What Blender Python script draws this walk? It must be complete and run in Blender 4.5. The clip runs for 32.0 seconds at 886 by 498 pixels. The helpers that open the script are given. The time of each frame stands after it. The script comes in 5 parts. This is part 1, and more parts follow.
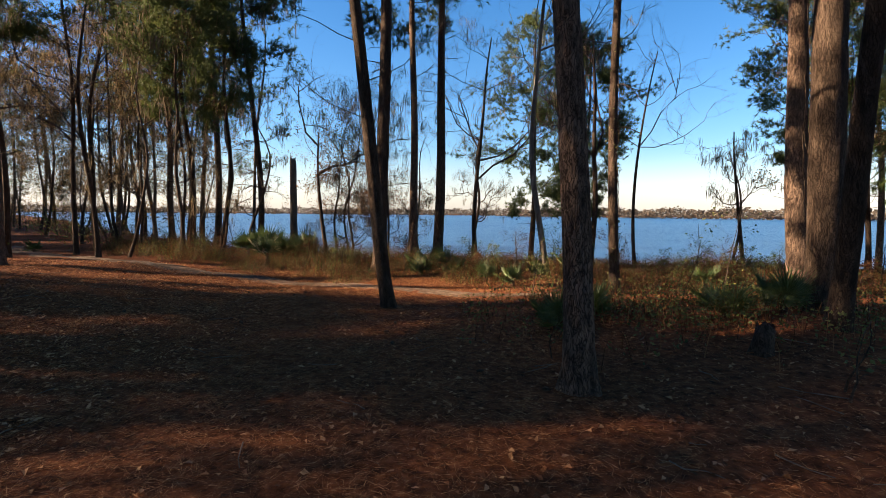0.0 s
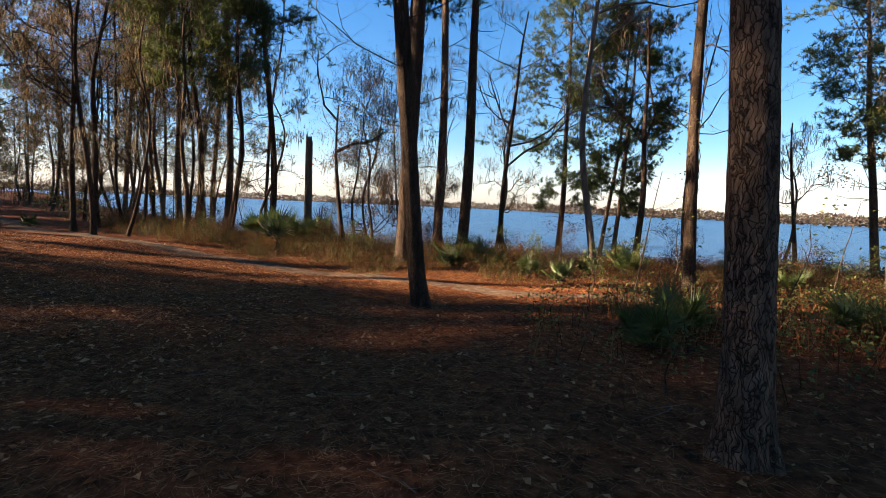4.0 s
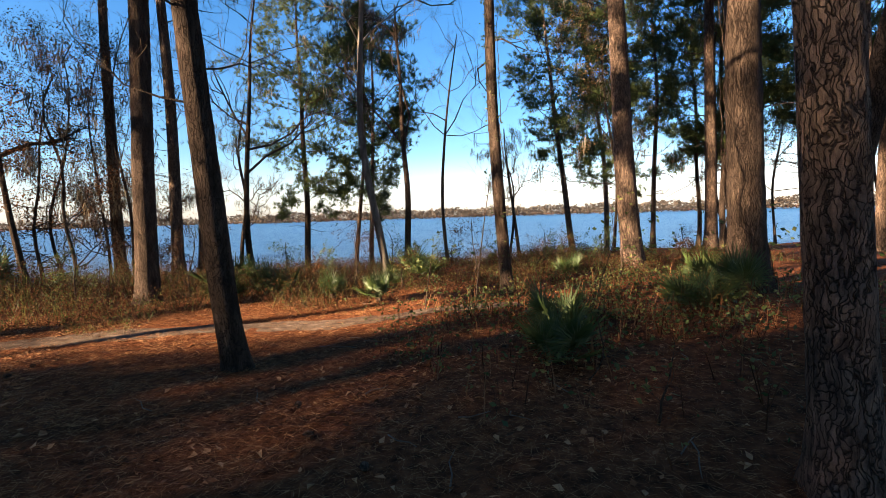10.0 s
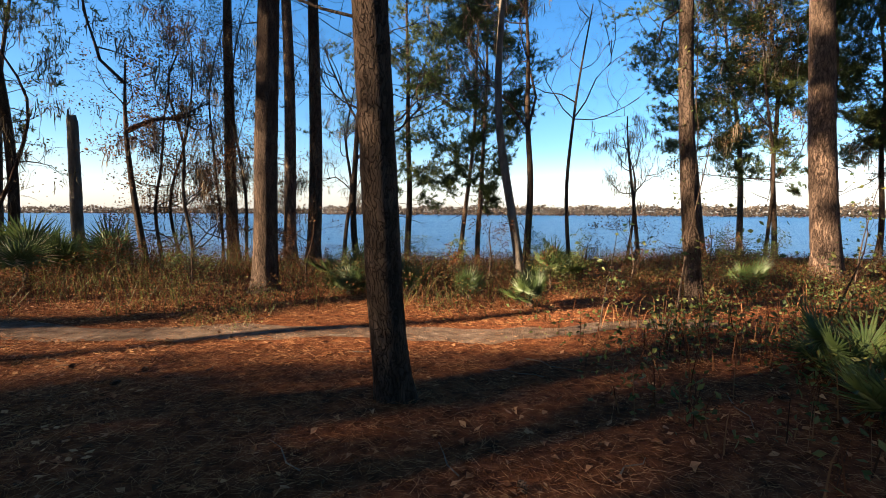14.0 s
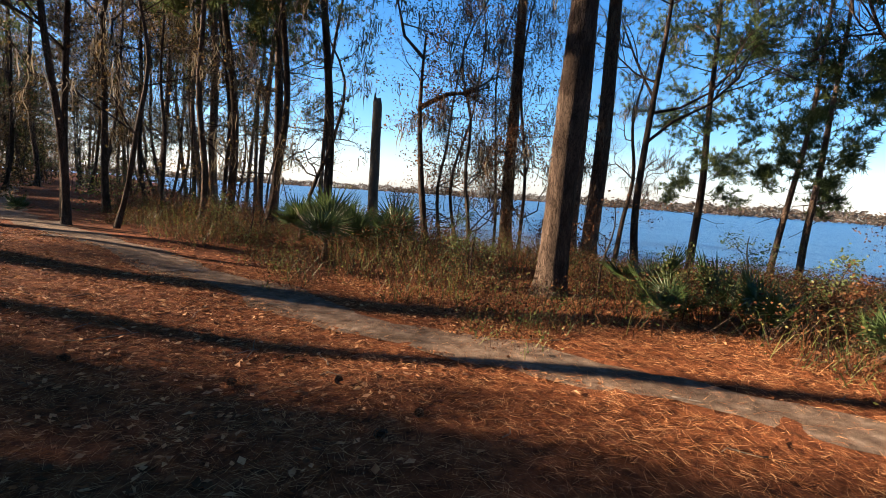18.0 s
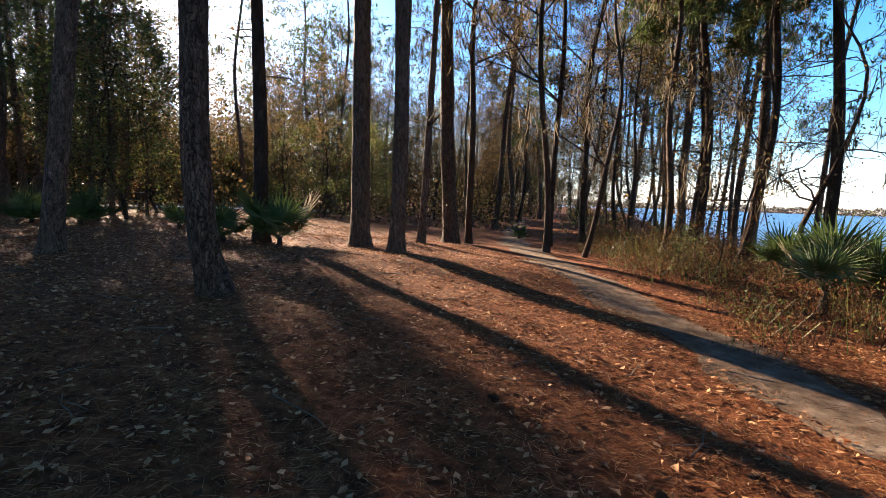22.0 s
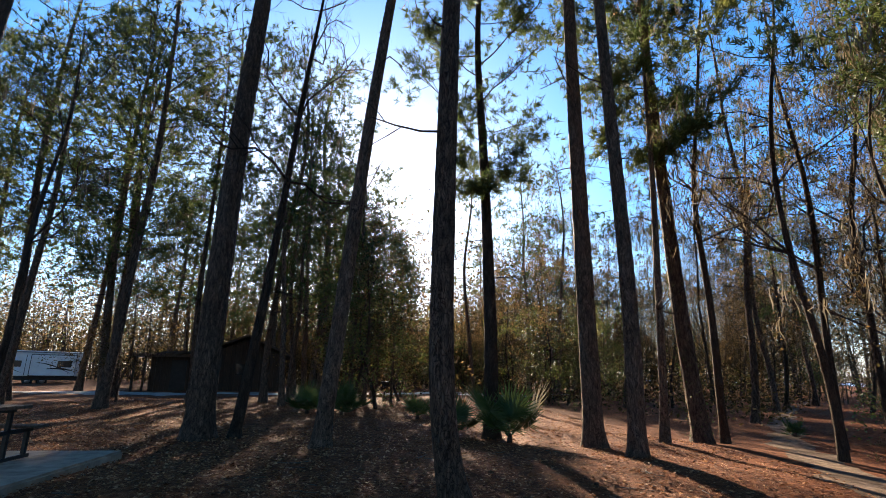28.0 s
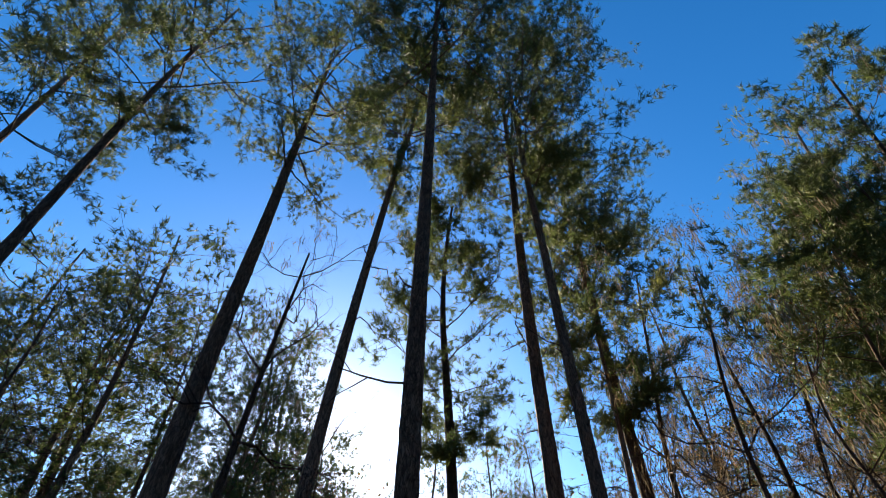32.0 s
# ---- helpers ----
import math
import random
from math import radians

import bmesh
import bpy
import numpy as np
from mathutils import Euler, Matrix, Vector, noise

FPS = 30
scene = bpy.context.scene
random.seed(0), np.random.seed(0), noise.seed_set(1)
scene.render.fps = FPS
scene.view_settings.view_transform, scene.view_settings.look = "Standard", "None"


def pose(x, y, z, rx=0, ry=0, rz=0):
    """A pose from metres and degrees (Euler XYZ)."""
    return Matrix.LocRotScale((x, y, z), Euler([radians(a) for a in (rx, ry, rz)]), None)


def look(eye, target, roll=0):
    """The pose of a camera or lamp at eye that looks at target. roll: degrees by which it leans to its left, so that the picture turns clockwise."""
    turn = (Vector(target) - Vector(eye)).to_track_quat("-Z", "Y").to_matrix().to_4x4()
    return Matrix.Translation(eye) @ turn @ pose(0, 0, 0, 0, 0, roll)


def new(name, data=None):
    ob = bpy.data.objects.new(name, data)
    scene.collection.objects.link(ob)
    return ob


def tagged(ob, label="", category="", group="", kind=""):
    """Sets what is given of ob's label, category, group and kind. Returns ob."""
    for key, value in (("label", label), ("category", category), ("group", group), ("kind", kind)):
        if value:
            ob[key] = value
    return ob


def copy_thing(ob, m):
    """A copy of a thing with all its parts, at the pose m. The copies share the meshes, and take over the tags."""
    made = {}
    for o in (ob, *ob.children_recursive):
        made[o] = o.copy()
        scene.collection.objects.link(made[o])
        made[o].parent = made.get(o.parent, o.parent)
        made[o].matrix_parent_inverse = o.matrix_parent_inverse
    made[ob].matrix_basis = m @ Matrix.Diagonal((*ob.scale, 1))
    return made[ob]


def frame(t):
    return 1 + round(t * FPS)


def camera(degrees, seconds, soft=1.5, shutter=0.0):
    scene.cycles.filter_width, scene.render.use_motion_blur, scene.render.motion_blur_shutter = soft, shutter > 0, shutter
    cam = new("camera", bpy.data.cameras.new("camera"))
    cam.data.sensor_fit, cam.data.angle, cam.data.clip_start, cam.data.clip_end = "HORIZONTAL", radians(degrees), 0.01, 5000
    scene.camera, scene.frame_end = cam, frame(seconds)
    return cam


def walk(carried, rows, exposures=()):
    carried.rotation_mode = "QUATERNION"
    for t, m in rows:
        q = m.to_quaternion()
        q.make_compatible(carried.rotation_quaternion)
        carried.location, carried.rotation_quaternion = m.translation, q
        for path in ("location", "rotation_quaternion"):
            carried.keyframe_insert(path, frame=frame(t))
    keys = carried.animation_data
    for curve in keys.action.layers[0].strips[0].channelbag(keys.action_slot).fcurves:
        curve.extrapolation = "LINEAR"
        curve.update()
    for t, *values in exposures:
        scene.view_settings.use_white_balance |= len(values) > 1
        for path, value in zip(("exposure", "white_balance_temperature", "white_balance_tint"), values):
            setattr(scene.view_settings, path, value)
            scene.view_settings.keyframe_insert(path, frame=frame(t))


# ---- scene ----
EXPOSURES = [(0.0, 2.68, 7400, 21), (8.0, 2.92, 7400, 21), (15.0, 2.78, 7100, 18), (18.0, 2.82, 6800, 18), (20.0, 2.92, 6950, 18), (22.0, 3.30, 6800, 16), (23.5, 3.44, 6750, 15), (25.0, 3.44, 6750, 15), (29.0, 2.85, 6600, 13), (32.0, 2.7, 6500, 12)]
cam = camera(82.6, 32.0, 0.75)
PATH = [
    (0, 0.000, 0.000, 1.830, 0.00, -4.04, 0.52),
    (0.5, -0.072, 0.213, 1.778, 0.53, -4.15, 1.07),
    (1, -0.125, 0.449, 1.755, 1.85, -4.34, 1.76),
    (1.5, -0.185, 0.711, 1.720, 3.98, -4.40, 2.53),
    (2, -0.276, 0.975, 1.685, 4.55, -3.68, 2.91),
    (2.5, -0.352, 1.235, 1.650, 4.08, -4.43, 2.48),
    (4.5, -0.634, 2.104, 1.589, 0.52, -4.91, 2.79),
    (5, -0.718, 2.285, 1.587, -0.82, -4.78, 2.71),
    (5.5, -0.795, 2.456, 1.604, -5.09, -4.80, 1.89),
    (6, -0.854, 2.612, 1.620, -11.07, -3.67, 1.71),
    (6.5, -0.950, 2.736, 1.600, -17.08, -3.59, 1.39),
    (7, -1.105, 2.879, 1.602, -23.28, -3.99, 0.48),
    (7.5, -1.250, 3.047, 1.612, -27.40, -5.07, 0.18),
    (8, -1.353, 3.237, 1.619, -27.72, -5.73, -0.63),
    (8.5, -1.476, 3.443, 1.609, -27.16, -4.91, -0.45),
    (9, -1.600, 3.651, 1.593, -29.17, -4.33, -1.27),
    (9.5, -1.685, 3.838, 1.596, -29.25, -3.91, -1.68),
    (10, -1.762, 4.030, 1.578, -29.58, -3.82, -1.76),
    (10.5, -1.823, 4.256, 1.578, -31.09, -3.25, -0.96),
    (11, -1.856, 4.500, 1.563, -31.45, -3.60, -0.58),
    (11.5, -1.863, 4.780, 1.538, -30.75, -3.65, -0.49),
    (12, -1.916, 5.046, 1.501, -30.00, -3.62, -0.42),
    (12.5, -1.983, 5.310, 1.486, -28.46, -3.75, 0.04),
    (13, -2.002, 5.575, 1.469, -26.13, -3.92, 0.24),
    (13.5, -2.030, 5.834, 1.448, -23.59, -4.21, 0.41),
    (14, -2.079, 6.078, 1.444, -20.21, -4.13, 0.23),
    (14.5, -2.120, 6.305, 1.440, -16.27, -3.88, -0.19),
    (15, -2.190, 6.548, 1.449, -11.55, -3.65, -0.25),
    (15.5, -2.294, 6.783, 1.447, -7.85, -3.69, 0.69),
    (17.5, -2.521, 7.959, 1.382, 3.76, -7.65, 4.58),
    (18, -2.558, 8.184, 1.378, 7.84, -6.25, 3.79),
    (18.5, -2.624, 8.407, 1.368, 10.67, -6.41, 3.76),
    (19, -2.705, 8.638, 1.349, 12.08, -6.46, 3.60),
    (19.5, -2.789, 8.865, 1.362, 15.55, -6.87, 4.12),
    (20, -2.884, 9.033, 1.370, 21.16, -7.83, 4.15),
    (20.5, -2.982, 9.127, 1.370, 29.83, -7.70, 3.55),
    (21, -3.010, 9.170, 1.343, 40.54, -6.90, 2.20),
    (21.5, -3.012, 9.170, 1.355, 50.25, -6.14, 1.70),
    (22, -3.026, 9.171, 1.373, 58.05, -5.54, 1.94),
    (22.5, -3.041, 9.151, 1.394, 63.99, -5.59, 2.26),
    (23, -3.045, 9.121, 1.411, 68.55, -6.34, 1.85),
    (23.5, -3.037, 9.092, 1.421, 72.47, -6.21, 1.74),
    (24, -3.025, 9.061, 1.427, 76.02, -6.50, 1.80),
    (24.5, -3.013, 9.026, 1.432, 80.24, -6.59, 2.18),
    (25, -3.007, 9.008, 1.442, 83.91, -3.81, 0.99),
    (25.5, -3.002, 8.995, 1.481, 85.06, 1.36, 1.25),
    (27.5, -3.041, 9.016, 1.661, 83.09, 12.35, 0.22),
    (28, -3.052, 9.015, 1.653, 82.75, 14.03, 0.92),
    (28.5, -3.066, 9.013, 1.643, 82.14, 17.36, 1.31),
    (29, -3.082, 9.010, 1.626, 81.52, 20.91, 0.78),
    (29.5, -3.096, 9.007, 1.597, 81.50, 24.82, 0.75),
    (30, -3.106, 9.002, 1.567, 80.90, 28.33, 0.81),
    (30.5, -3.119, 9.000, 1.537, 80.61, 32.11, 0.93),
    (31, -3.131, 8.997, 1.512, 80.52, 35.84, 0.98),
    (31.5, -3.138, 8.995, 1.495, 79.90, 39.69, 0.79),
    (32, -3.138, 8.992, 1.485, 78.46, 43.68, -0.00),
]
walk(cam, [(t, pose(x, y, z, 90 + pitch, 0, yaw) @ pose(0, 0, 0, 0, 0, roll)) for t, x, y, z, yaw, pitch, roll in PATH], EXPOSURES)

# ---- world, sun, exposure ----
SUN_AZ, SUN_EL = 92.2, 18.7
world = bpy.data.worlds.new("sky")
scene.world = world
world.use_nodes = True
wn, wl = world.node_tree.nodes, world.node_tree.links
sky = wn.new("ShaderNodeTexSky")
sky.sky_type, sky.sun_disc = "NISHITA", False
sky.sun_elevation, sky.sun_rotation = radians(SUN_EL), radians(360 - SUN_AZ)
sky.air_density, sky.dust_density, sky.ozone_density = 1.0, 0.45, 4.5
rich = wn.new("ShaderNodeHueSaturation")
rich.inputs["Saturation"].default_value = 1.24
wl.new(sky.outputs[0], rich.inputs["Color"])
# a pale, low haze: the sky loses its colour towards the horizon, all round
pale = wn.new("ShaderNodeHueSaturation")
pale.inputs["Saturation"].default_value, pale.inputs["Value"].default_value = 0.40, 1.0
wl.new(sky.outputs[0], pale.inputs["Color"])
high = wn.new("ShaderNodeTexCoord")
split = wn.new("ShaderNodeSeparateXYZ")
wl.new(high.outputs["Generated"], split.inputs[0])
haze = wn.new("ShaderNodeMapRange")
haze.interpolation_type = "SMOOTHSTEP"
haze.inputs[1].default_value, haze.inputs[2].default_value, haze.inputs[3].default_value, haze.inputs[4].default_value = -0.02, 0.13, 0.0, 1.0
wl.new(split.outputs[2], haze.inputs[0])
blend = wn.new("ShaderNodeMix")
blend.data_type = "RGBA"
wl.new(haze.outputs[0], blend.inputs[0]), wl.new(pale.outputs[0], blend.inputs[6]), wl.new(rich.outputs[0], blend.inputs[7])
wl.new(blend.outputs[2], wn["Background"].inputs[0])
wn["Background"].inputs[1].default_value = 0.042
sun_data = bpy.data.lights.new("sun", "SUN")
sun_data.energy, sun_data.angle, sun_data.color = 4.6, radians(0.55), (1.0, 0.83, 0.60)
sun = new("sun", sun_data)
sun_way = Vector((-math.sin(radians(SUN_AZ)) * math.cos(radians(SUN_EL)), math.cos(radians(SUN_AZ)) * math.cos(radians(SUN_EL)), math.sin(radians(SUN_EL))))
sun.matrix_world = look(sun_way * 60, (0, 0, 0))


# ---- materials ----
def node(nt, kind, **sets):
    n = nt.nodes.new(kind)
    for k, v in sets.items():
        n.inputs[k.replace("_", " ")].default_value = v
    return n


def surface(name, ramp, scale=4.0, stretch=(1, 1, 1), rough=0.85, bump=0.3, fine=30.0, mottle=0.35, cracks=None, thin=0.0, vary=0.15, island=False, metal=0.0, spec=0.3):
    """A procedural surface: a noise ramp of base colours, larger stains, fine relief, and where asked bark-like cracks or thin-leaf translucency."""
    m = bpy.data.materials.new(name)
    m.use_nodes = True
    nt = m.node_tree
    b, link = nt.nodes["Principled BSDF"], nt.links.new
    b.inputs["Roughness"].default_value, b.inputs["Metallic"].default_value = rough, metal
    b.inputs["Specular IOR Level"].default_value = spec
    tc = nt.nodes.new("ShaderNodeTexCoord")
    mp = nt.nodes.new("ShaderNodeMapping")
    mp.inputs["Scale"].default_value = stretch
    link(tc.outputs["Object"], mp.inputs[0])
    n1 = node(nt, "ShaderNodeTexNoise", Scale=scale, Detail=6.0, Roughness=0.62)
    n2 = node(nt, "ShaderNodeTexNoise", Scale=scale * 0.17, Detail=3.0)
    n3 = node(nt, "ShaderNodeTexNoise", Scale=fine, Detail=4.0, Roughness=0.7)
    for n in (n1, n2, n3):
        link(mp.outputs[0], n.inputs[0])
    cr = nt.nodes.new("ShaderNodeValToRGB")
    els = cr.color_ramp.elements
    while len(els) < len(ramp):
        els.new(0.5)
    for e, (p, c) in zip(els, ramp):
        e.position, e.color = p, (*c, 1)
    fac = n1.outputs[0]
    if vary or island:
        info = nt.nodes.new("ShaderNodeNewGeometry" if island else "ShaderNodeObjectInfo")
        sub = nt.nodes.new("ShaderNodeMath")
        sub.operation = "MULTIPLY_ADD"
        amount = max(vary, 0.75) if island else vary
        sub.inputs[1].default_value, sub.inputs[2].default_value = amount, -amount / 2
        link(info.outputs["Random Per Island" if island else "Random"], sub.inputs[0])
        add = nt.nodes.new("ShaderNodeMath")
        link(n1.outputs[0], add.inputs[0]), link(sub.outputs[0], add.inputs[1])
        fac = add.outputs[0]
    link(fac, cr.inputs[0])
    stain = nt.nodes.new("ShaderNodeMix")
    stain.data_type, stain.blend_type = "RGBA", "MULTIPLY"
    mr = nt.nodes.new("ShaderNodeMapRange")
    mr.inputs[1].default_value, mr.inputs[2].default_value, mr.inputs[3].default_value, mr.inputs[4].default_value = 0.38, 0.68, 0.0, mottle
    link(n2.outputs[0], mr.inputs[0]), link(mr.outputs[0], stain.inputs[0])
    link(cr.outputs[0], stain.inputs[6])
    stain.inputs[7].default_value = (0.42, 0.40, 0.38, 1)
    colour, height = stain.outputs[2], n3.outputs[0]
    if cracks:
        size, tall, depth, dark = cracks
        wob = nt.nodes.new("ShaderNodeVectorMath")
        wob.operation = "MULTIPLY_ADD"
        nw = node(nt, "ShaderNodeTexNoise", Scale=7.0, Detail=3.0)
        link(tc.outputs["Object"], nw.inputs[0])
        wob.inputs[1].default_value = (0.15, 0.15, 0.5)
        link(nw.outputs["Color"], wob.inputs[0]), link(tc.outputs["Object"], wob.inputs[2])
        m2 = nt.nodes.new("ShaderNodeMapping")
        m2.inputs["Scale"].default_value = (1, 1, tall)
        link(wob.outputs[0], m2.inputs[0])
        v = node(nt, "ShaderNodeTexVoronoi", Scale=size)
        v.feature = "DISTANCE_TO_EDGE"
        link(m2.outputs[0], v.inputs[0])
        edge = nt.nodes.new("ShaderNodeMapRange")
        edge.inputs[1].default_value, edge.inputs[2].default_value = -0.02, 0.10
        link(v.outputs["Distance"], edge.inputs[0])
        crack = nt.nodes.new("ShaderNodeMix")
        crack.data_type = "RGBA"
        link(edge.outputs[0], crack.inputs[0]), link(colour, crack.inputs[7])
        crack.inputs[6].default_value = (*dark, 1)
        colour = crack.outputs[2]
        hs = nt.nodes.new("ShaderNodeMath")
        hs.operation = "MULTIPLY_ADD"
        hs.inputs[1].default_value = depth
        link(edge.outputs[0], hs.inputs[0]), link(height, hs.inputs[2])
        height = hs.outputs[0]
    link(colour, b.inputs["Base Color"])
    if bump:
        bp = node(nt, "ShaderNodeBump", Strength=bump, Distance=0.02)
        link(height, bp.inputs["Height"]), link(bp.outputs[0], b.inputs["Normal"])
    if thin:
        tr = nt.nodes.new("ShaderNodeBsdfTranslucent")
        mx = nt.nodes.new("ShaderNodeMixShader")
        mx.inputs[0].default_value = thin
        link(colour, tr.inputs[0]), link(b.outputs[0], mx.inputs[1]), link(tr.outputs[0], mx.inputs[2])
        link(mx.outputs[0], nt.nodes["Material Output"].inputs[0])
    return m


LITTER = surface("pine_litter", [(0.25, (0.018, 0.007, 0.004)), (0.45, (0.100, 0.033, 0.014)), (0.62, (0.185, 0.064, 0.026)), (0.8, (0.29, 0.125, 0.052))], 9.0, fine=55.0, bump=0.9, mottle=0.45, vary=0, rough=0.9, spec=0.06)
NEEDLES_DRY = surface("dry_needles", [(0.2, (0.075, 0.024, 0.009)), (0.5, (0.215, 0.077, 0.028)), (0.8, (0.41, 0.225, 0.105))], 3.0, bump=0, island=True, rough=0.6, mottle=0.25, spec=0.06)
LEAF_DRY = surface("dry_leaves", [(0.2, (0.075, 0.033, 0.015)), (0.5, (0.225, 0.084, 0.034)), (0.8, (0.45, 0.245, 0.125))], 5.0, bump=0.3, island=True, rough=0.6, thin=0.2, mottle=0.2, spec=0.06)
SAND = surface("trail_sand", [(0.3, (0.065, 0.042, 0.029)), (0.55, (0.155, 0.110, 0.080)), (0.75, (0.27, 0.205, 0.155))], 6.0, fine=90.0, bump=0.9, vary=0, rough=0.95, mottle=0.6, spec=0.05)
BARK_PINE = surface("pine_bark", [(0.3, (0.060, 0.040, 0.030)), (0.5, (0.135, 0.092, 0.068)), (0.72, (0.26, 0.175, 0.125))], 18.0, (1, 1, 0.35), fine=70.0, bump=1.0, cracks=(30.0, 0.15, 2.6, (0.026, 0.017, 0.013)), spec=0.06)
# own bark of oaks and limbs; on some pines its darkness stands for shade
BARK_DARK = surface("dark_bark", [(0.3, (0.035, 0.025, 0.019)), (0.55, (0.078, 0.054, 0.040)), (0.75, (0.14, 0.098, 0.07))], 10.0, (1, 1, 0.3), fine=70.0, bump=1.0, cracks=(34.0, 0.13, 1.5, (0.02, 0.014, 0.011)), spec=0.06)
BARK_GREY = surface("grey_bark", [(0.3, (0.09, 0.075, 0.06)), (0.55, (0.19, 0.16, 0.13)), (0.75, (0.30, 0.26, 0.21))], 8.0, (1, 1, 0.3), fine=50.0, bump=0.8, spec=0.06)
NEEDLE = surface("pine_needles", [(0.2, (0.026, 0.044, 0.017)), (0.5, (0.062, 0.086, 0.027)), (0.8, (0.155, 0.16, 0.046))], 0.9, bump=0, thin=0.32, mottle=0.3, rough=0.65, spec=0.15)
FOLIAGE = surface("yellow_green_leaves", [(0.2, (0.045, 0.075, 0.014)), (0.5, (0.10, 0.115, 0.028)), (0.8, (0.17, 0.15, 0.045))], 1.3, bump=0, island=True, thin=0.45, rough=0.5)
RUSSET = surface("russet_leaves", [(0.2, (0.045, 0.018, 0.009)), (0.5, (0.105, 0.042, 0.019)), (0.8, (0.17, 0.088, 0.042))], 1.3, bump=0, island=True, thin=0.4, rough=0.6, spec=0.06)
MOSS = surface("hanging_moss", [(0.2, (0.085, 0.066, 0.042)), (0.5, (0.16, 0.127, 0.083)), (0.8, (0.25, 0.205, 0.14))], 2.0, bump=0, thin=0.25, rough=0.9, spec=0.06)
PALM = surface("palmetto_green", [(0.2, (0.020, 0.040, 0.013)), (0.5, (0.050, 0.082, 0.024)), (0.8, (0.12, 0.145, 0.042))], 5.0, (1, 1, 1), bump=0.15, thin=0.2, rough=0.5, spec=0.3)
PALM_DEAD = surface("dead_palm_leaf", [(0.2, (0.25, 0.19, 0.11)), (0.6, (0.5, 0.42, 0.28)), (0.8, (0.62, 0.55, 0.4))], 5.0, bump=0.2, thin=0.25, rough=0.6)
BRUSH_DRY = surface("dry_grass", [(0.2, (0.042, 0.018, 0.010)), (0.5, (0.115, 0.044, 0.020)), (0.8, (0.21, 0.105, 0.048))], 2.0, bump=0, island=True, thin=0.15, rough=0.75, spec=0.06)
BRUSH_GREEN = surface("green_brush", [(0.2, (0.035, 0.06, 0.015)), (0.5, (0.07, 0.095, 0.026)), (0.8, (0.15, 0.15, 0.045))], 2.0, bump=0, island=True, thin=0.4, rough=0.55)
WOOD_DARK = surface("stained_wood", [(0.3, (0.022, 0.014, 0.010)), (0.55, (0.045, 0.028, 0.019)), (0.75, (0.075, 0.046, 0.030))], 5.0, (6, 6, 0.6), fine=40.0, bump=0.4, rough=0.7)
SHINGLE = surface("roof_shingles", [(0.3, (0.035, 0.025, 0.02)), (0.6, (0.075, 0.052, 0.04)), (0.8, (0.12, 0.085, 0.06))], 12.0, fine=80.0, bump=0.7, rough=0.9)
TABLE_WOOD = surface("weathered_planks", [(0.3, (0.05, 0.032, 0.022)), (0.55, (0.11, 0.072, 0.05)), (0.75, (0.17, 0.12, 0.085))], 4.0, (1, 8, 8), fine=40.0, bump=0.5, rough=0.75)
CONCRETE = surface("concrete", [(0.3, (0.20, 0.155, 0.11)), (0.55, (0.31, 0.25, 0.185)), (0.75, (0.40, 0.33, 0.25))], 5.0, fine=60.0, bump=0.4, rough=0.9, spec=0.1)
ROAD = surface("camp_road", [(0.3, (0.20, 0.18, 0.16)), (0.55, (0.33, 0.31, 0.28)), (0.75, (0.44, 0.41, 0.37))], 3.0, fine=40.0, bump=0.4, rough=0.9)
WHITE_PAINT = surface("white_panel", [(0.3, (0.66, 0.65, 0.62)), (0.6, (0.78, 0.77, 0.75)), (0.8, (0.84, 0.83, 0.81))], 1.5, fine=25.0, bump=0.08, rough=0.35, mottle=0.12, spec=0.5)
BLACK_TRIM = surface("black_trim", [(0.3, (0.012, 0.012, 0.013)), (0.7, (0.03, 0.03, 0.032))], 6.0, bump=0.1, rough=0.4)
TYRE = surface("tyre_rubber", [(0.3, (0.015, 0.015, 0.015)), (0.7, (0.035, 0.034, 0.033))], 9.0, bump=0.4, rough=0.9)
STEEL = surface("grey_steel", [(0.3, (0.18, 0.18, 0.18)), (0.7, (0.34, 0.34, 0.33))], 8.0, bump=0.15, rough=0.45, metal=0.8)
FAR_WOODS = surface("far_woods", [(0.2, (0.042, 0.037, 0.032)), (0.5, (0.07, 0.058, 0.047)), (0.8, (0.10, 0.08, 0.062))], 0.02, bump=0, island=True, rough=0.95, spec=0.02, thin=0.3)
WINTER = surface("winter_leaves", [(0.15, (0.028, 0.026, 0.010)), (0.4, (0.075, 0.056, 0.022)), (0.6, (0.135, 0.082, 0.034)), (0.85, (0.24, 0.16, 0.075))], 0.5, bump=0, island=True, thin=0.34, rough=0.8, spec=0.06)
DEADWOOD = surface("dead_wood", [(0.3, (0.06, 0.05, 0.042)), (0.55, (0.14, 0.115, 0.092)), (0.75, (0.24, 0.20, 0.16))], 7.0, (1, 1, 0.25), fine=60.0, bump=0.9)

GLASS_DARK = bpy.data.materials.new("tinted_glass")
GLASS_DARK.use_nodes = True
_g = GLASS_DARK.node_tree.nodes["Principled BSDF"]
_g.inputs["Base Color"].default_value, _g.inputs["Roughness"].default_value = (0.015, 0.018, 0.02, 1), 0.06

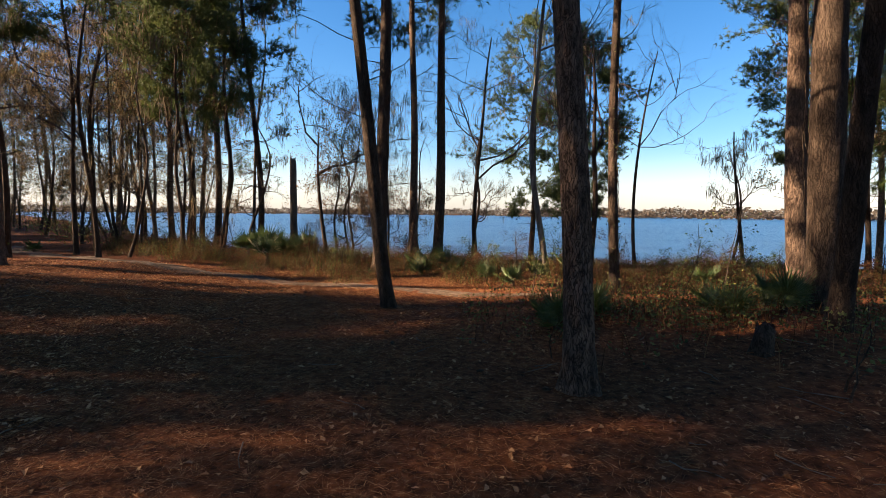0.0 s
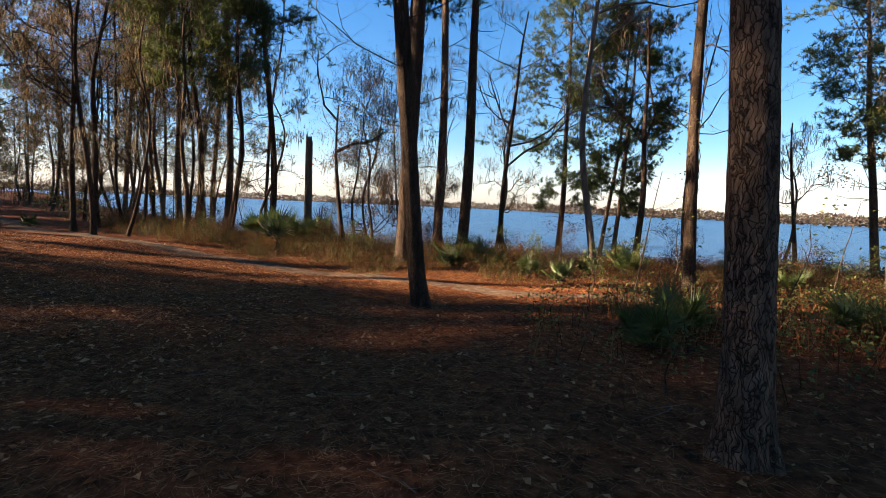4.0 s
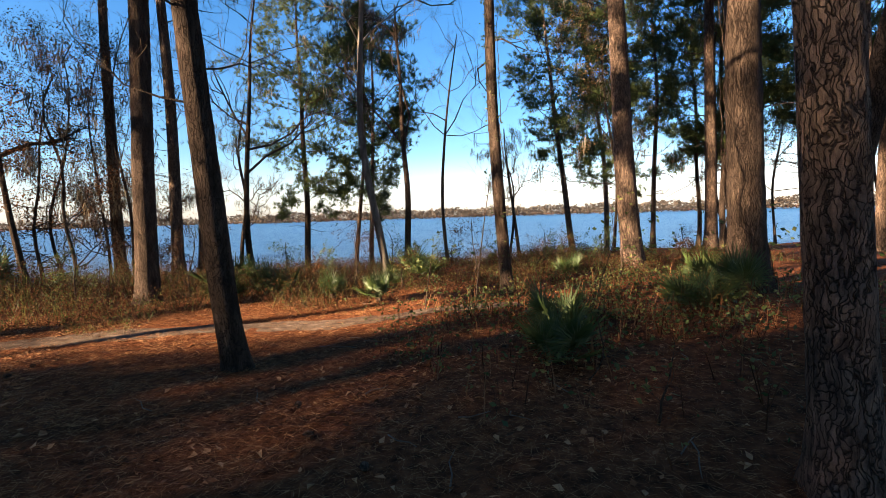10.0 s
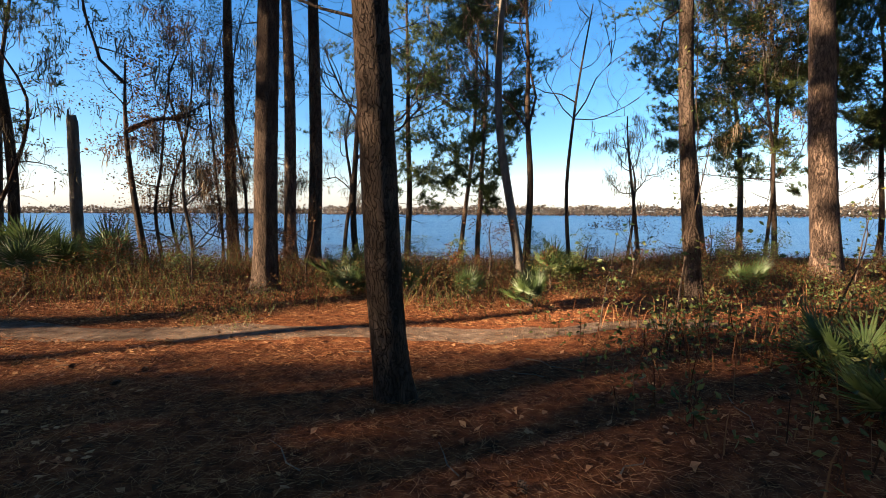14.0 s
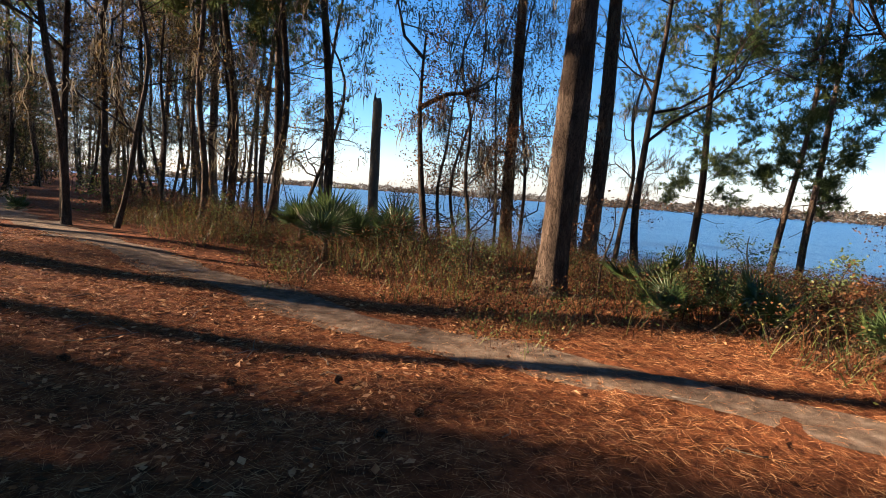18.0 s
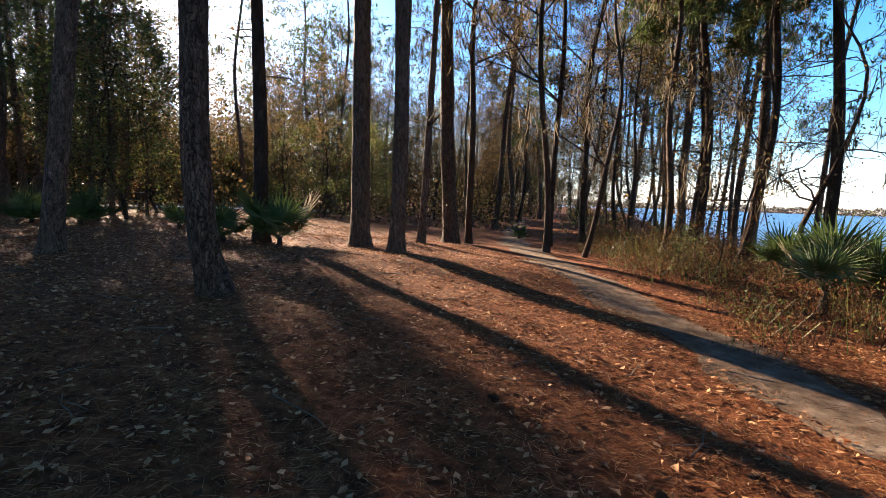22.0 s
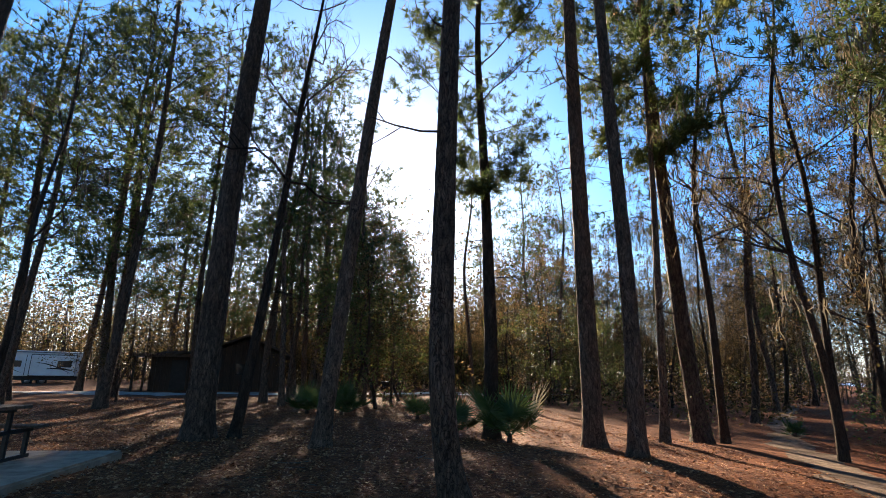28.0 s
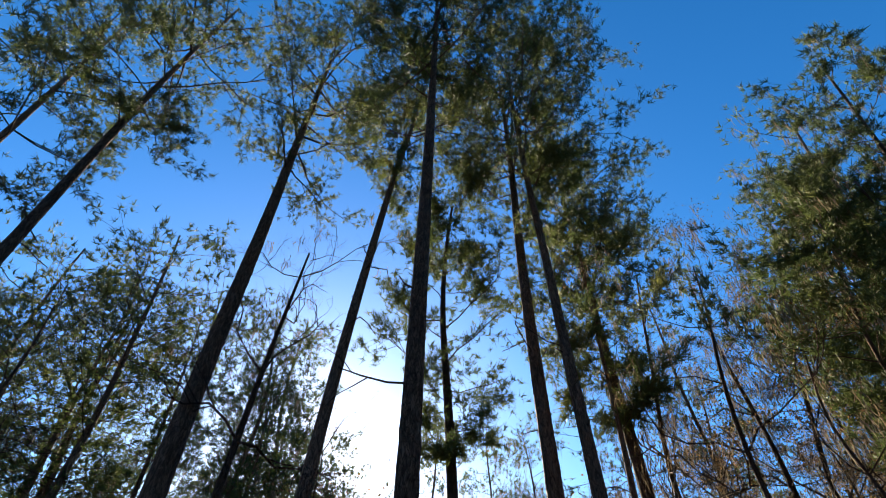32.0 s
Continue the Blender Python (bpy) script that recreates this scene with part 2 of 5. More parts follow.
WATER = bpy.data.materials.new("lake_water")
WATER.use_nodes = True
_nt = WATER.node_tree
_w = _nt.nodes["Principled BSDF"]
_w.inputs["Base Color"].default_value, _w.inputs["Roughness"].default_value, _w.inputs["IOR"].default_value = (0.012, 0.07, 0.17, 1), 0.28, 1.33
_tc = _nt.nodes.new("ShaderNodeTexCoord")
_mp = _nt.nodes.new("ShaderNodeMapping")
_mp.inputs["Rotation"].default_value, _mp.inputs["Scale"].default_value = (0, 0, radians(-25)), (0.55, 1.6, 1)
_nt.links.new(_tc.outputs["Object"], _mp.inputs[0])
_n1 = node(_nt, "ShaderNodeTexNoise", Scale=1.3, Detail=6.0, Roughness=0.6)
_n2 = node(_nt, "ShaderNodeTexNoise", Scale=0.09, Detail=2.0)
_nt.links.new(_mp.outputs[0], _n1.inputs[0]), _nt.links.new(_mp.outputs[0], _n2.inputs[0])
_ad = _nt.nodes.new("ShaderNodeMath")
_ad.operation = "MULTIPLY"
_nt.links.new(_n1.outputs[0], _ad.inputs[0]), _nt.links.new(_n2.outputs[0], _ad.inputs[1])
_bp = node(_nt, "ShaderNodeBump", Strength=1.0, Distance=0.9)
_nt.links.new(_ad.outputs[0], _bp.inputs["Height"]), _nt.links.new(_bp.outputs[0], _w.inputs["Normal"])


# ---- mesh helpers ----
def mesh_of(name, verts, faces, material, smooth=True):
    me = bpy.data.meshes.new(name)
    me.from_pydata([tuple(v) for v in verts] if not isinstance(verts, np.ndarray) else verts.tolist(), [], faces if isinstance(faces, list) else faces.tolist())
    me.materials.append(material)
    if smooth:
        me.polygons.foreach_set("use_smooth", [True] * len(me.polygons))
    me.update()
    return me


def part(name, geo, material, parent, label="", smooth=True):
    """Links (verts, faces), a bmesh or a mesh as ONE mesh object under parent."""
    if isinstance(geo, bmesh.types.BMesh):
        me = bpy.data.meshes.new(name)
        geo.to_mesh(me)
        geo.free()
        me.materials.append(material)
    elif isinstance(geo, bpy.types.Mesh):
        me = geo
    else:
        me = mesh_of(name, geo[0], geo[1], material, smooth)
    ob = new(name, me)
    if parent is not None:
        ob.parent = parent
    return tagged(ob, label) if label else ob


def box_bm(x0, y0, z0, x1, y1, z1, bevel=0.01, bm=None):
    own = bm is None
    bm = bmesh.new() if own else bm
    made = bmesh.ops.create_cube(bm, size=1.0, matrix=Matrix.Translation(((x0 + x1) / 2, (y0 + y1) / 2, (z0 + z1) / 2)) @ Matrix.Diagonal((x1 - x0, y1 - y0, z1 - z0, 1)))
    if bevel:
        edges = list({e for v in made["verts"] for e in v.link_edges})
        bmesh.ops.bevel(bm, geom=edges, offset=bevel, segments=2, affect="EDGES")
    return bm


def tube(points, radii, sides=8, cap=True):
    """A round tube along points; numpy verts and a list of faces."""
    p = np.asarray(points, float)
    r = np.asarray(radii, float)
    t = np.gradient(p, axis=0)
    t /= np.linalg.norm(t, axis=1, keepdims=True) + 1e-9
    ref = np.where(np.abs(t[:, 2:3]) > 0.9, np.array([[1.0, 0, 0]]), np.array([[0, 0, 1.0]]))
    a = np.cross(ref, t)
    a /= np.linalg.norm(a, axis=1, keepdims=True) + 1e-9
    b = np.cross(t, a)
    ang = np.linspace(0, 2 * np.pi, sides, endpoint=False)
    ring = a[:, None] * np.cos(ang)[None, :, None] + b[:, None] * np.sin(ang)[None, :, None]
    v = (p[:, None] + ring * r[:, None, None]).reshape(-1, 3)
    n = len(p)
    i, j = np.meshgrid(np.arange(n - 1), np.arange(sides), indexing="ij")
    k = (j + 1) % sides
    f = np.stack([i * sides + j, i * sides + k, (i + 1) * sides + k, (i + 1) * sides + j], -1).reshape(-1, 4)
    faces = f.tolist()
    if cap:
        faces += [list(range(sides))[::-1], list(range((n - 1) * sides, n * sides))]
    return v, faces


def joined(pieces):
    verts, faces, base = [], [], 0
    for v, f in pieces:
        verts.append(v)
        faces += [[q + base for q in face] for face in f]
        base += len(v)
    return (np.concatenate(verts) if verts else np.zeros((0, 3))), faces


def blades(rng, roots, tips, width, bend=None):
    """Thin single-triangle blades from roots to tips."""
    d = tips - roots
    side = np.cross(d, rng.normal(size=d.shape))
    side /= np.linalg.norm(side, axis=1, keepdims=True) + 1e-9
    w = (width if np.ndim(width) else np.full(len(d), width))[:, None]
    v = np.stack([roots - side * w, roots + side * w, tips], 1).reshape(-1, 3)
    return v, np.arange(len(v)).reshape(-1, 3)


def leaf_quads(rng, centres, size, droop=0.3):
    """Small folded leaves (two triangles each) at centres, in random turns."""
    n = len(centres)
    d = rng.normal(size=(n, 3))
    d[:, 2] = d[:, 2] * 0.5 - droop
    d /= np.linalg.norm(d, axis=1, keepdims=True)
    s = np.cross(d, rng.normal(size=(n, 3)))
    s /= np.linalg.norm(s, axis=1, keepdims=True)
    L = (size * rng.uniform(0.6, 1.3, n))[:, None]
    up = np.cross(d, s)
    v = np.stack([centres, centres + d * L * 0.5 + s * L * 0.3 + up * L * 0.08, centres + d * L, centres + d * L * 0.5 - s * L * 0.3 + up * L * 0.08], 1).reshape(-1, 3)
    f = np.arange(n)[:, None] * 4 + np.array([[0, 1, 2, 3]])
    return v, f


# ---- ground, lake ----
LAKE = -2.1
LIP_X = [-140, -60, -30, -13.6, -10, -6, -4, -2.6, 0, 3, 9, 16, 30, 60, 140]
LIP_Y = [165, 74, 43, 25.5, 22.5, 20, 18.8, 18.2, 17.8, 17, 16.5, 15.5, 11, 2, -25]


FAR_SIDE, FAR_DIST = [-60, -35, 0, 5, 9, 30, 80], [1000, 980, 930, 900, 660, 620, 560]


def shore(x, y):
    """Metres beyond the lip of the bank, towards the lake."""
    return (y - np.interp(x, LIP_X, LIP_Y)) * 0.86


def gz(x, y):
    """Height of the ground."""
    x, y = np.asarray(x, float), np.asarray(y, float)
    s = shore(x, y)
    z = 0.05 * np.sin(0.45 * x + 1.1) * np.cos(0.38 * y + 0.4) + 0.025 * np.sin(1.3 * x - 0.7 * y)
    z = z + 0.18 * np.exp(-((x - 5.5) ** 2 + (y - 7.5) ** 2) / 8.0)
    w = np.clip((-x - 4) / 7, 0, 1)
    z = z + 0.28 * w * w * (3 - 2 * w) * np.clip((21 - y) / 8, 0, 1) + np.clip((-x - 15) * 0.004, 0, 0.2)
    k = np.clip(s / 22.0, 0, 1)
    z = z * (1 - k) - (k * k * (3 - 2 * k)) * 3.6
    far, side = np.hypot(x, y), np.degrees(np.arctan2(x, y))
    rise = np.clip((far - np.interp(side, FAR_SIDE, FAR_DIST) - 420) / 80, 0, 1) * (s > 50)
    return z + rise * 3.0


def axis_steps(lo, hi, step, reach):
    inner = np.arange(lo, hi, step)
    out, d = [], step
    p = inner[-1]
    while p < reach:
        d *= 1.16
        p += d
        out.append(p)
    q, d, neg = inner[0], step, []
    while q > -reach:
        d *= 1.16
        q -= d
        neg.append(q)
    return np.array(neg[::-1] + inner.tolist() + out)


gx, gy = axis_steps(-18, 14, 0.22, 1800), axis_steps(-3, 24, 0.22, 1800)
GX, GY = np.meshgrid(gx, gy, indexing="ij")
GZ = gz(GX, GY)
_rng = np.random.default_rng(3)
near = np.exp(-((GX + 2) / 18) ** 2 - ((GY - 9) / 16) ** 2)
GZ = GZ + near * _rng.normal(0, 0.006, GZ.shape)
nx, ny = len(gx), len(gy)
ii, jj = np.meshgrid(np.arange(nx - 1), np.arange(ny - 1), indexing="ij")
gf = np.stack([ii * ny + jj, (ii + 1) * ny + jj, (ii + 1) * ny + jj + 1, ii * ny + jj + 1], -1).reshape(-1, 4)
ground = new("ground", mesh_of("ground", np.stack([GX, GY, GZ], -1).reshape(-1, 3), gf, LITTER))
tagged(ground, "brown forest floor covered with pine needles and leaf litter", "ground", kind="structure")

R = 1800
water = new("water", mesh_of("water", [(-R, -R, LAKE), (R, -R, LAKE), (R, R, LAKE), (-R, R, LAKE)], [[0, 1, 2, 3]], WATER, False))
tagged(water, "calm blue lake with small ripples beyond the bank", "lake", kind="structure")


def ribbon(name, centre, widths, material, lift, seed, step=0.2):
    """A strip that lies on the ground along a line, with uneven edges."""
    rng = np.random.default_rng(seed)
    c = np.array(centre, float)
    d = np.r_[0, np.cumsum(np.hypot(*np.diff(c, axis=0).T))]
    u = np.arange(0, d[-1], step)
    x, y = np.interp(u, d, c[:, 0]), np.interp(u, d, c[:, 1])
    for _ in range(6):
        x[1:-1], y[1:-1] = (x[:-2] + x[1:-1] * 2 + x[2:]) / 4, (y[:-2] + y[1:-1] * 2 + y[2:]) / 4
    w = np.interp(u, np.linspace(0, d[-1], len(widths)), widths)
    tx, ty = np.gradient(x), np.gradient(y)
    L = np.hypot(tx, ty)
    ex = [w * (1 + 0.28 * np.sin(u * 2.1 + k) + 0.12 * np.sin(u * 5.3 + 2 * k)) + rng.normal(0, 0.03, len(u)) for k in (0, 1.7)]
    cols = []
    for f in np.linspace(-1, 1, 7):
        e = ex[0] if f < 0 else ex[1]
        px, py = x - ty / L * e * f, y + tx / L * e * f
        cols.append(np.stack([px, py, gz(px, py) + lift - 0.004 * (abs(f) > 0.99)], -1))
    v = np.stack(cols, 1).reshape(-1, 3)
    i, j = np.meshgrid(np.arange(len(u) - 1), np.arange(6), indexing="ij")
    fcs = np.stack([i * 7 + j, i * 7 + j + 1, (i + 1) * 7 + j + 1, (i + 1) * 7 + j], -1).reshape(-1, 4)
    return new(name, mesh_of(name, v, fcs, material))


TRAIL = [(3.6, 10.9), (2.5, 11.1), (1.2, 11.3), (0, 11.6), (-1.55, 12.2), (-3.5, 12.9), (-5, 13.7), (-7.4, 14.9), (-10.3, 16.3), (-16, 20), (-22, 25), (-32, 34), (-44, 47)]
trail = tagged(ribbon("trail", TRAIL, [0.2, 0.42, 0.46, 0.42, 0.38, 0.36, 0.36, 0.36], SAND, 0.012, 5), "pale sandy footpath worn through the pine litter", "footpath", kind="structure")


# ---- trees ----
def wander(rng, n, amount):
    s = np.linspace(0, 1, n)
    w = sum(rng.normal(0, 1) / k ** 1.4 * np.sin(s * np.pi * k) for k in (1, 2, 3, 5))
    return w * amount


def trunk_line(rng, h, lean, bow, n, foot=(0, 0)):
    s = np.linspace(0, 1, n)
    x = lean[0] * s ** 1.15 + wander(rng, n, bow)
    y = lean[1] * s ** 1.15 + wander(rng, n, bow)
    e = 1 - np.exp(-s * h / 0.8)
    return np.stack([x - foot[0] * e, y - foot[1] * e, s * h], -1)


def trunk_geo(rng, line, r0, h, top=0.25, sides=12, rough=0.0, flare=0.4):
    """A tapered trunk with a flared, lobed foot and, on near trees, a bark relief of raised plates."""
    z = line[:, 2]
    r = r0 * (1 - (1 - top) * (z / h) ** 1.2)
    v, f = tube(np.r_[[line[0] - (0, 0, 0.25)], line], np.r_[r[0], r], sides)
    n = len(line) + 1
    v = v.reshape(n, sides, 3)
    c = np.r_[[line[0] - (0, 0, 0.25)], line]
    ang = np.linspace(0, 2 * np.pi, sides, endpoint=False)
    ph = rng.uniform(0, 6.28, 4)
    lobes = 1 + 0.35 * np.sin(ang * 3 + ph[0]) + 0.25 * np.sin(ang * 5 + ph[1])
    foot = flare * np.exp(-np.clip(c[:, 2], -0.2, None) / (0.9 * r0 + 0.08))
    k = 1 + foot[:, None] * lobes[None] + 0.03 * np.sin(ang * 2 + ph[2])[None]
    if rough:
        zz = c[:, 2][:, None]
        plates = np.sin(ang[None] * 9 + ph[3] + 1.6 * np.sin(zz * 3.1)) + 0.8 * np.sin(zz * 17 + 3 * np.sin(ang[None] * 4 + zz)) + rng.normal(0, 0.6, k.shape)
        k = k + rough * plates
    v = c[:, None] + (v - c[:, None]) * k[..., None]
    return v.reshape(-1, 3), f


def fork(rng, start, way, length, r, depth, out, tips, bendy=0.35, up=0.12, split=(2, 4), coarse=False):
    """Grows a branch and its side branches into out (tube pieces) and tips (twig ends)."""
    n = 3 if coarse else 5 if depth > 1 else 4
    pts, d = [np.array(start, float)], np.array(way, float)
    for _ in range(n - 1):
        d = d + rng.normal(0, bendy, 3) * 0.5 + (0, 0, up)
        d /= np.linalg.norm(d)
        pts.append(pts[-1] + d * length / (n - 1))
    out.append(tube(pts, np.linspace(r, r * 0.45, n), 5 if depth > 1 and not coarse else 3, False))
    if depth <= 1 and not coarse:
        tips.extend((q, d) for q in pts[1:-1])
    if depth <= 0:
        tips.append((pts[-1], d))
        return
    for _ in range(rng.integers(*split) + (depth > 1)):
        k = rng.uniform(0.35, 1.0) * (n - 1)
        i = min(int(k), n - 2)
        q = pts[i] + (pts[i + 1] - pts[i]) * (k - i)
        w = d + rng.normal(0, 0.75, 3)
        w /= np.linalg.norm(w)
        fork(rng, q, w, length * rng.uniform(0.45, 0.7), r * 0.5, depth - 1, out, tips, bendy, up, split, coarse)
    tips.append((pts[-1], d))


def needle_tufts(rng, centres, ways, size, per=16, width=0.011):
    c = np.repeat(np.asarray(centres), per, 0)
    w = np.repeat(np.asarray(ways), per, 0)
    d = w * 0.55 + rng.normal(0, 0.55, c.shape)
    d[:, 2] += 0.12
    d /= np.linalg.norm(d, axis=1, keepdims=True) + 1e-9
    L = (size * rng.uniform(0.6, 1.15, len(c)))[:, None]
    return blades(rng, c + rng.normal(0, 0.03, c.shape), c + d * L, width)


def moss_strands(rng, points, length, width=0.03):
    """Ragged hanging strands below the given points, narrow ribbons that taper and sway."""
    n = 4
    p = np.asarray(points)
    m = len(p)
    L = length * rng.uniform(0.35, 1.25, m)
    t = np.linspace(0, 1, n)
    sway = np.cumsum(rng.normal(0, 0.035, (m, n, 2)), 1)
    c = np.zeros((m, n, 3))
    c[:, :, :2] = p[:, None, :2] + sway
    c[:, :, 2] = p[:, None, 2] - L[:, None] * t[None]
    a = rng.uniform(0, np.pi, m)
    side = np.stack([np.cos(a), np.sin(a), 0 * a], -1)[:, None]
    w = width * rng.uniform(0.5, 1.5, (m, n))
    w[:, -1] *= 0.12
    v = np.stack([c - side * w[..., None], c + side * w[..., None]], 2).reshape(-1, 3)
    i, j = np.meshgrid(np.arange(m), np.arange(n - 1), indexing="ij")
    b = i * n * 2 + j * 2
    f = np.stack([b, b + 1, b + 3, b + 2], -1).reshape(-1, 4)
    return v, f


class Limbs:
    """The limbs of one tree: each a part of its own, or, far off, one joined part."""

    def __init__(self, root, split):
        self.root, self.split, self.sets = root, split, []

    def next(self):
        self.sets.append([])
        return self.sets[-1]

    def done(self, material):
        if self.split:
            for pieces in self.sets:
                part("limb", joined(pieces), material, self.root)
        else:
            tagged(part("branchwork", joined([p for pieces in self.sets for p in pieces]), material, self.root), kind="stuff")


def pine(name, x, y, r, h, lean=(0, 0), bow=0.12, crown=0.62, spread=2.6, seed=1, label="", bark=None, near=False, dense=1.0, stubs=6, moss=0, group="", base=None, split=True, foot=(0, 0), vines=0, ivy=0, fill=5):
    rng = np.random.default_rng(seed)
    root = new(name)
    root.location = (x, y, float(gz(x, y)) if base is None else base)
    rings = int(h / 0.16) if near else int(h / 0.7)
    line = trunk_line(rng, h, lean, bow, max(rings, 8), foot)
    part("trunk", trunk_geo(rng, line, r, h, 0.22, 26 if near else 12, 0.022 if near else 0.0), bark or BARK_PINE, root)
    tips = []
    limbs = Limbs(root, split)
    total = int((24 if split else 20) * dense)
    for k in range(total):
        f = crown + (0.985 - crown) * (k + rng.uniform(0, 1)) / total
        i = int(f * (len(line) - 1))
        a = k * 2.4 + rng.uniform(-0.5, 0.5)
        prof = 0.35 + 0.75 * np.sin(np.pi * np.clip((f - crown) / (1 - crown), 0.04, 0.97)) ** 0.7
        L = spread * prof * rng.uniform(0.65, 1.15)
        fork(rng, line[i], (np.cos(a), np.sin(a), rng.uniform(-0.05, 0.45)), L, 0.008 + 0.008 * L * r / 0.2, 2 if split else 1, limbs.next(), tips, 0.35, 0.10, (2, 4), not split)
    for k in range(stubs):
        f = rng.uniform(0.22, crown)
        i = int(f * (len(line) - 1))
        a = rng.uniform(0, 6.28)
        fork(rng, line[i], (np.cos(a), np.sin(a), rng.uniform(-0.3, 0.4)), rng.uniform(0.4, 1.6), 0.022, 0 if rng.random() < 0.5 else 1, limbs.next(), [], 0.5, 0.0, (1, 3))
    limbs.done(BARK_DARK)
    pos, way = np.array([t[0] for t in tips]), np.array([t[1] for t in tips])
    more = 2 if split else fill
    extra = np.repeat(pos, more, 0) + rng.normal(0, 0.2 if split else 0.34, (more * len(pos), 3)) * (1, 1, 0.55)
    size, per, wide = (0.24, 12, 0.012) if near else (0.26, 11, 0.015) if split else (0.34, 9, 0.018 if fill < 6 else 0.022)
    part("crown", needle_tufts(rng, np.r_[pos, extra], np.r_[way, np.repeat(way, more, 0)], size, per, wide), NEEDLE, root, "", False)
    if moss:
        pick = np.repeat(pos[rng.integers(0, len(pos), moss // 2 + 1)], 6, 0)
        pick = pick + rng.normal(0, 0.07, pick.shape)
        tagged(part("moss", moss_strands(rng, pick, 0.62, 0.011), MOSS, root, "", False), kind="stuff")
    vrng = np.random.default_rng(seed + 5000)
    for k in range(vines):
        m = min(int(vrng.uniform(3.5, 7.0) / h * len(line)), len(line) - 2)
        a = vrng.uniform(0, 6.28) + np.cumsum(vrng.normal(0, 0.16, m))
        away = r * (1.08 + 0.5 * np.exp(-line[:m, 2] / 0.3)) + 0.012 + np.abs(vrng.normal(0, 0.012, m))
        part("vine", tube(line[:m] + np.stack([np.cos(a) * away, np.sin(a) * away, 0 * a], -1), np.linspace(0.011, 0.005, m), 5), BARK_DARK, root, "thin woody vine climbing the trunk")
    if ivy:
        zz = vrng.uniform(0.05, 1, ivy) ** 1.3 * 6.0
        at_z = np.stack([np.interp(zz, line[:, 2], line[:, i]) for i in range(3)], -1)
        a = vrng.uniform(0, 6.28, ivy)
        away = r * 1.05 + np.abs(vrng.normal(0.02, 0.05, ivy))
        tagged(part("ivy", leaf_quads(vrng, at_z + np.stack([np.cos(a) * away, np.sin(a) * away, 0 * a], -1), 0.06), BRUSH_GREEN, root, "dark ivy leaves on the trunk", False), kind="stuff")
    return tagged(root, label or "tall pine with plated brown bark and a high needle crown", "pine tree", group)


def hardwood(name, x, y, r, h, lean=(0, 0), bow=0.3, limbs_at=(0.45, 0.6, 0.75, 0.9), reach=0.4, seed=1, label="", bark=None, moss=0, leaves=0, leaf=None, near=False, forks=(), depth=3, group="", base=None, split=True, foot=(0, 0), limb_r=0.62, leaf_size=0.07):
    """A bare or thinly leafed broad-leaved tree; forks: (height share, azimuth, length, rise) of main limbs."""
    rng = np.random.default_rng(seed)
    root = new(name)
    root.location = (x, y, float(gz(x, y)) if base is None else base)
    rings = int(h / 0.16) if near else max(int(h / 0.5), 8)
    line = trunk_line(rng, h, lean, bow, rings, foot)
    part("trunk", trunk_geo(rng, line, r, h, 0.25, 24 if near else 10, 0.02 if near else 0.0, 0.3), bark or BARK_DARK, root)
    tips = []
    limbs = Limbs(root, split)
    for f, a, L, rise in forks:
        i = int(f * (len(line) - 1))
        fork(rng, line[i], (-math.sin(radians(a)), math.cos(radians(a)), rise), L, r * (1 - 0.7 * f) * limb_r, depth, limbs.next(), tips, 0.5, 0.1, (2, 4), not split)
    for f in limbs_at:
        i = int(f * (len(line) - 1))
        for _ in range(2):
            a = rng.uniform(0, 6.28)
            fork(rng, line[i], (np.cos(a), np.sin(a), rng.uniform(0.1, 0.9)), h * reach * rng.uniform(0.5, 0.9), r * (1 - 0.75 * f) * 0.5, depth, limbs.next(), tips, 0.75, 0.12, (2, 5) if split else (2, 4), not split)
    limbs.done(bark or BARK_DARK)
    pos = np.array([t[0] for t in tips])
    if moss:
        pick = np.repeat(pos[rng.integers(0, len(pos), moss // 2 + 1)], 6, 0)
        pick = pick + rng.normal(0, 0.07, pick.shape)
        tagged(part("moss", moss_strands(rng, pick, 0.42, 0.010), MOSS, root, "", False), kind="stuff")
    if leaves:
        c = pos[rng.integers(0, len(pos), leaves)] + rng.normal(0, min(0.11, 0.045 * h), (leaves, 3))
        tagged(part("foliage", leaf_quads(rng, c, leaf_size), leaf or FOLIAGE, root, "", False), kind="stuff")
    return tagged(root, label or "bare broad-leaved tree with thin crooked branches", "tree", group)


# ---- the trees beside the walk ----
pine("pine", 1.48, 5.30, 0.165, 17, (-1.48, 0.8), 0.08, 0.55, 3.2, 11, "leaning pine with plated grey-brown bark beside the track", near=True)
hardwood("leaning_tree", -1.06, 9.92, 0.138, 12, (-0.9, -2.3), 0.05, (0.55, 0.7, 0.85), 0.22, 12, "dark slender tree with a bent foot beside the path", near=True, forks=((0.24, 70, 1.3, 0.5), (0.27, -80, 1.2, 0.2), (0.31, 110, 1.5, 0.2), (0.36, -75, 1.6, 0.4), (0.41, 60, 1.7, 0.3), (0.46, -100, 1.8, 0.3), (0.50, 140, 1.8, 0.5), (0.55, -40, 1.9, 0.4)), foot=(0.14, 0.02), limb_r=0.11)
# darker bark here also carries the shade on the trunk
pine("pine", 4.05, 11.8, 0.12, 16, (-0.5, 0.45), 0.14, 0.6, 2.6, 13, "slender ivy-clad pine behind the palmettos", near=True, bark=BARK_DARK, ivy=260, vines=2)
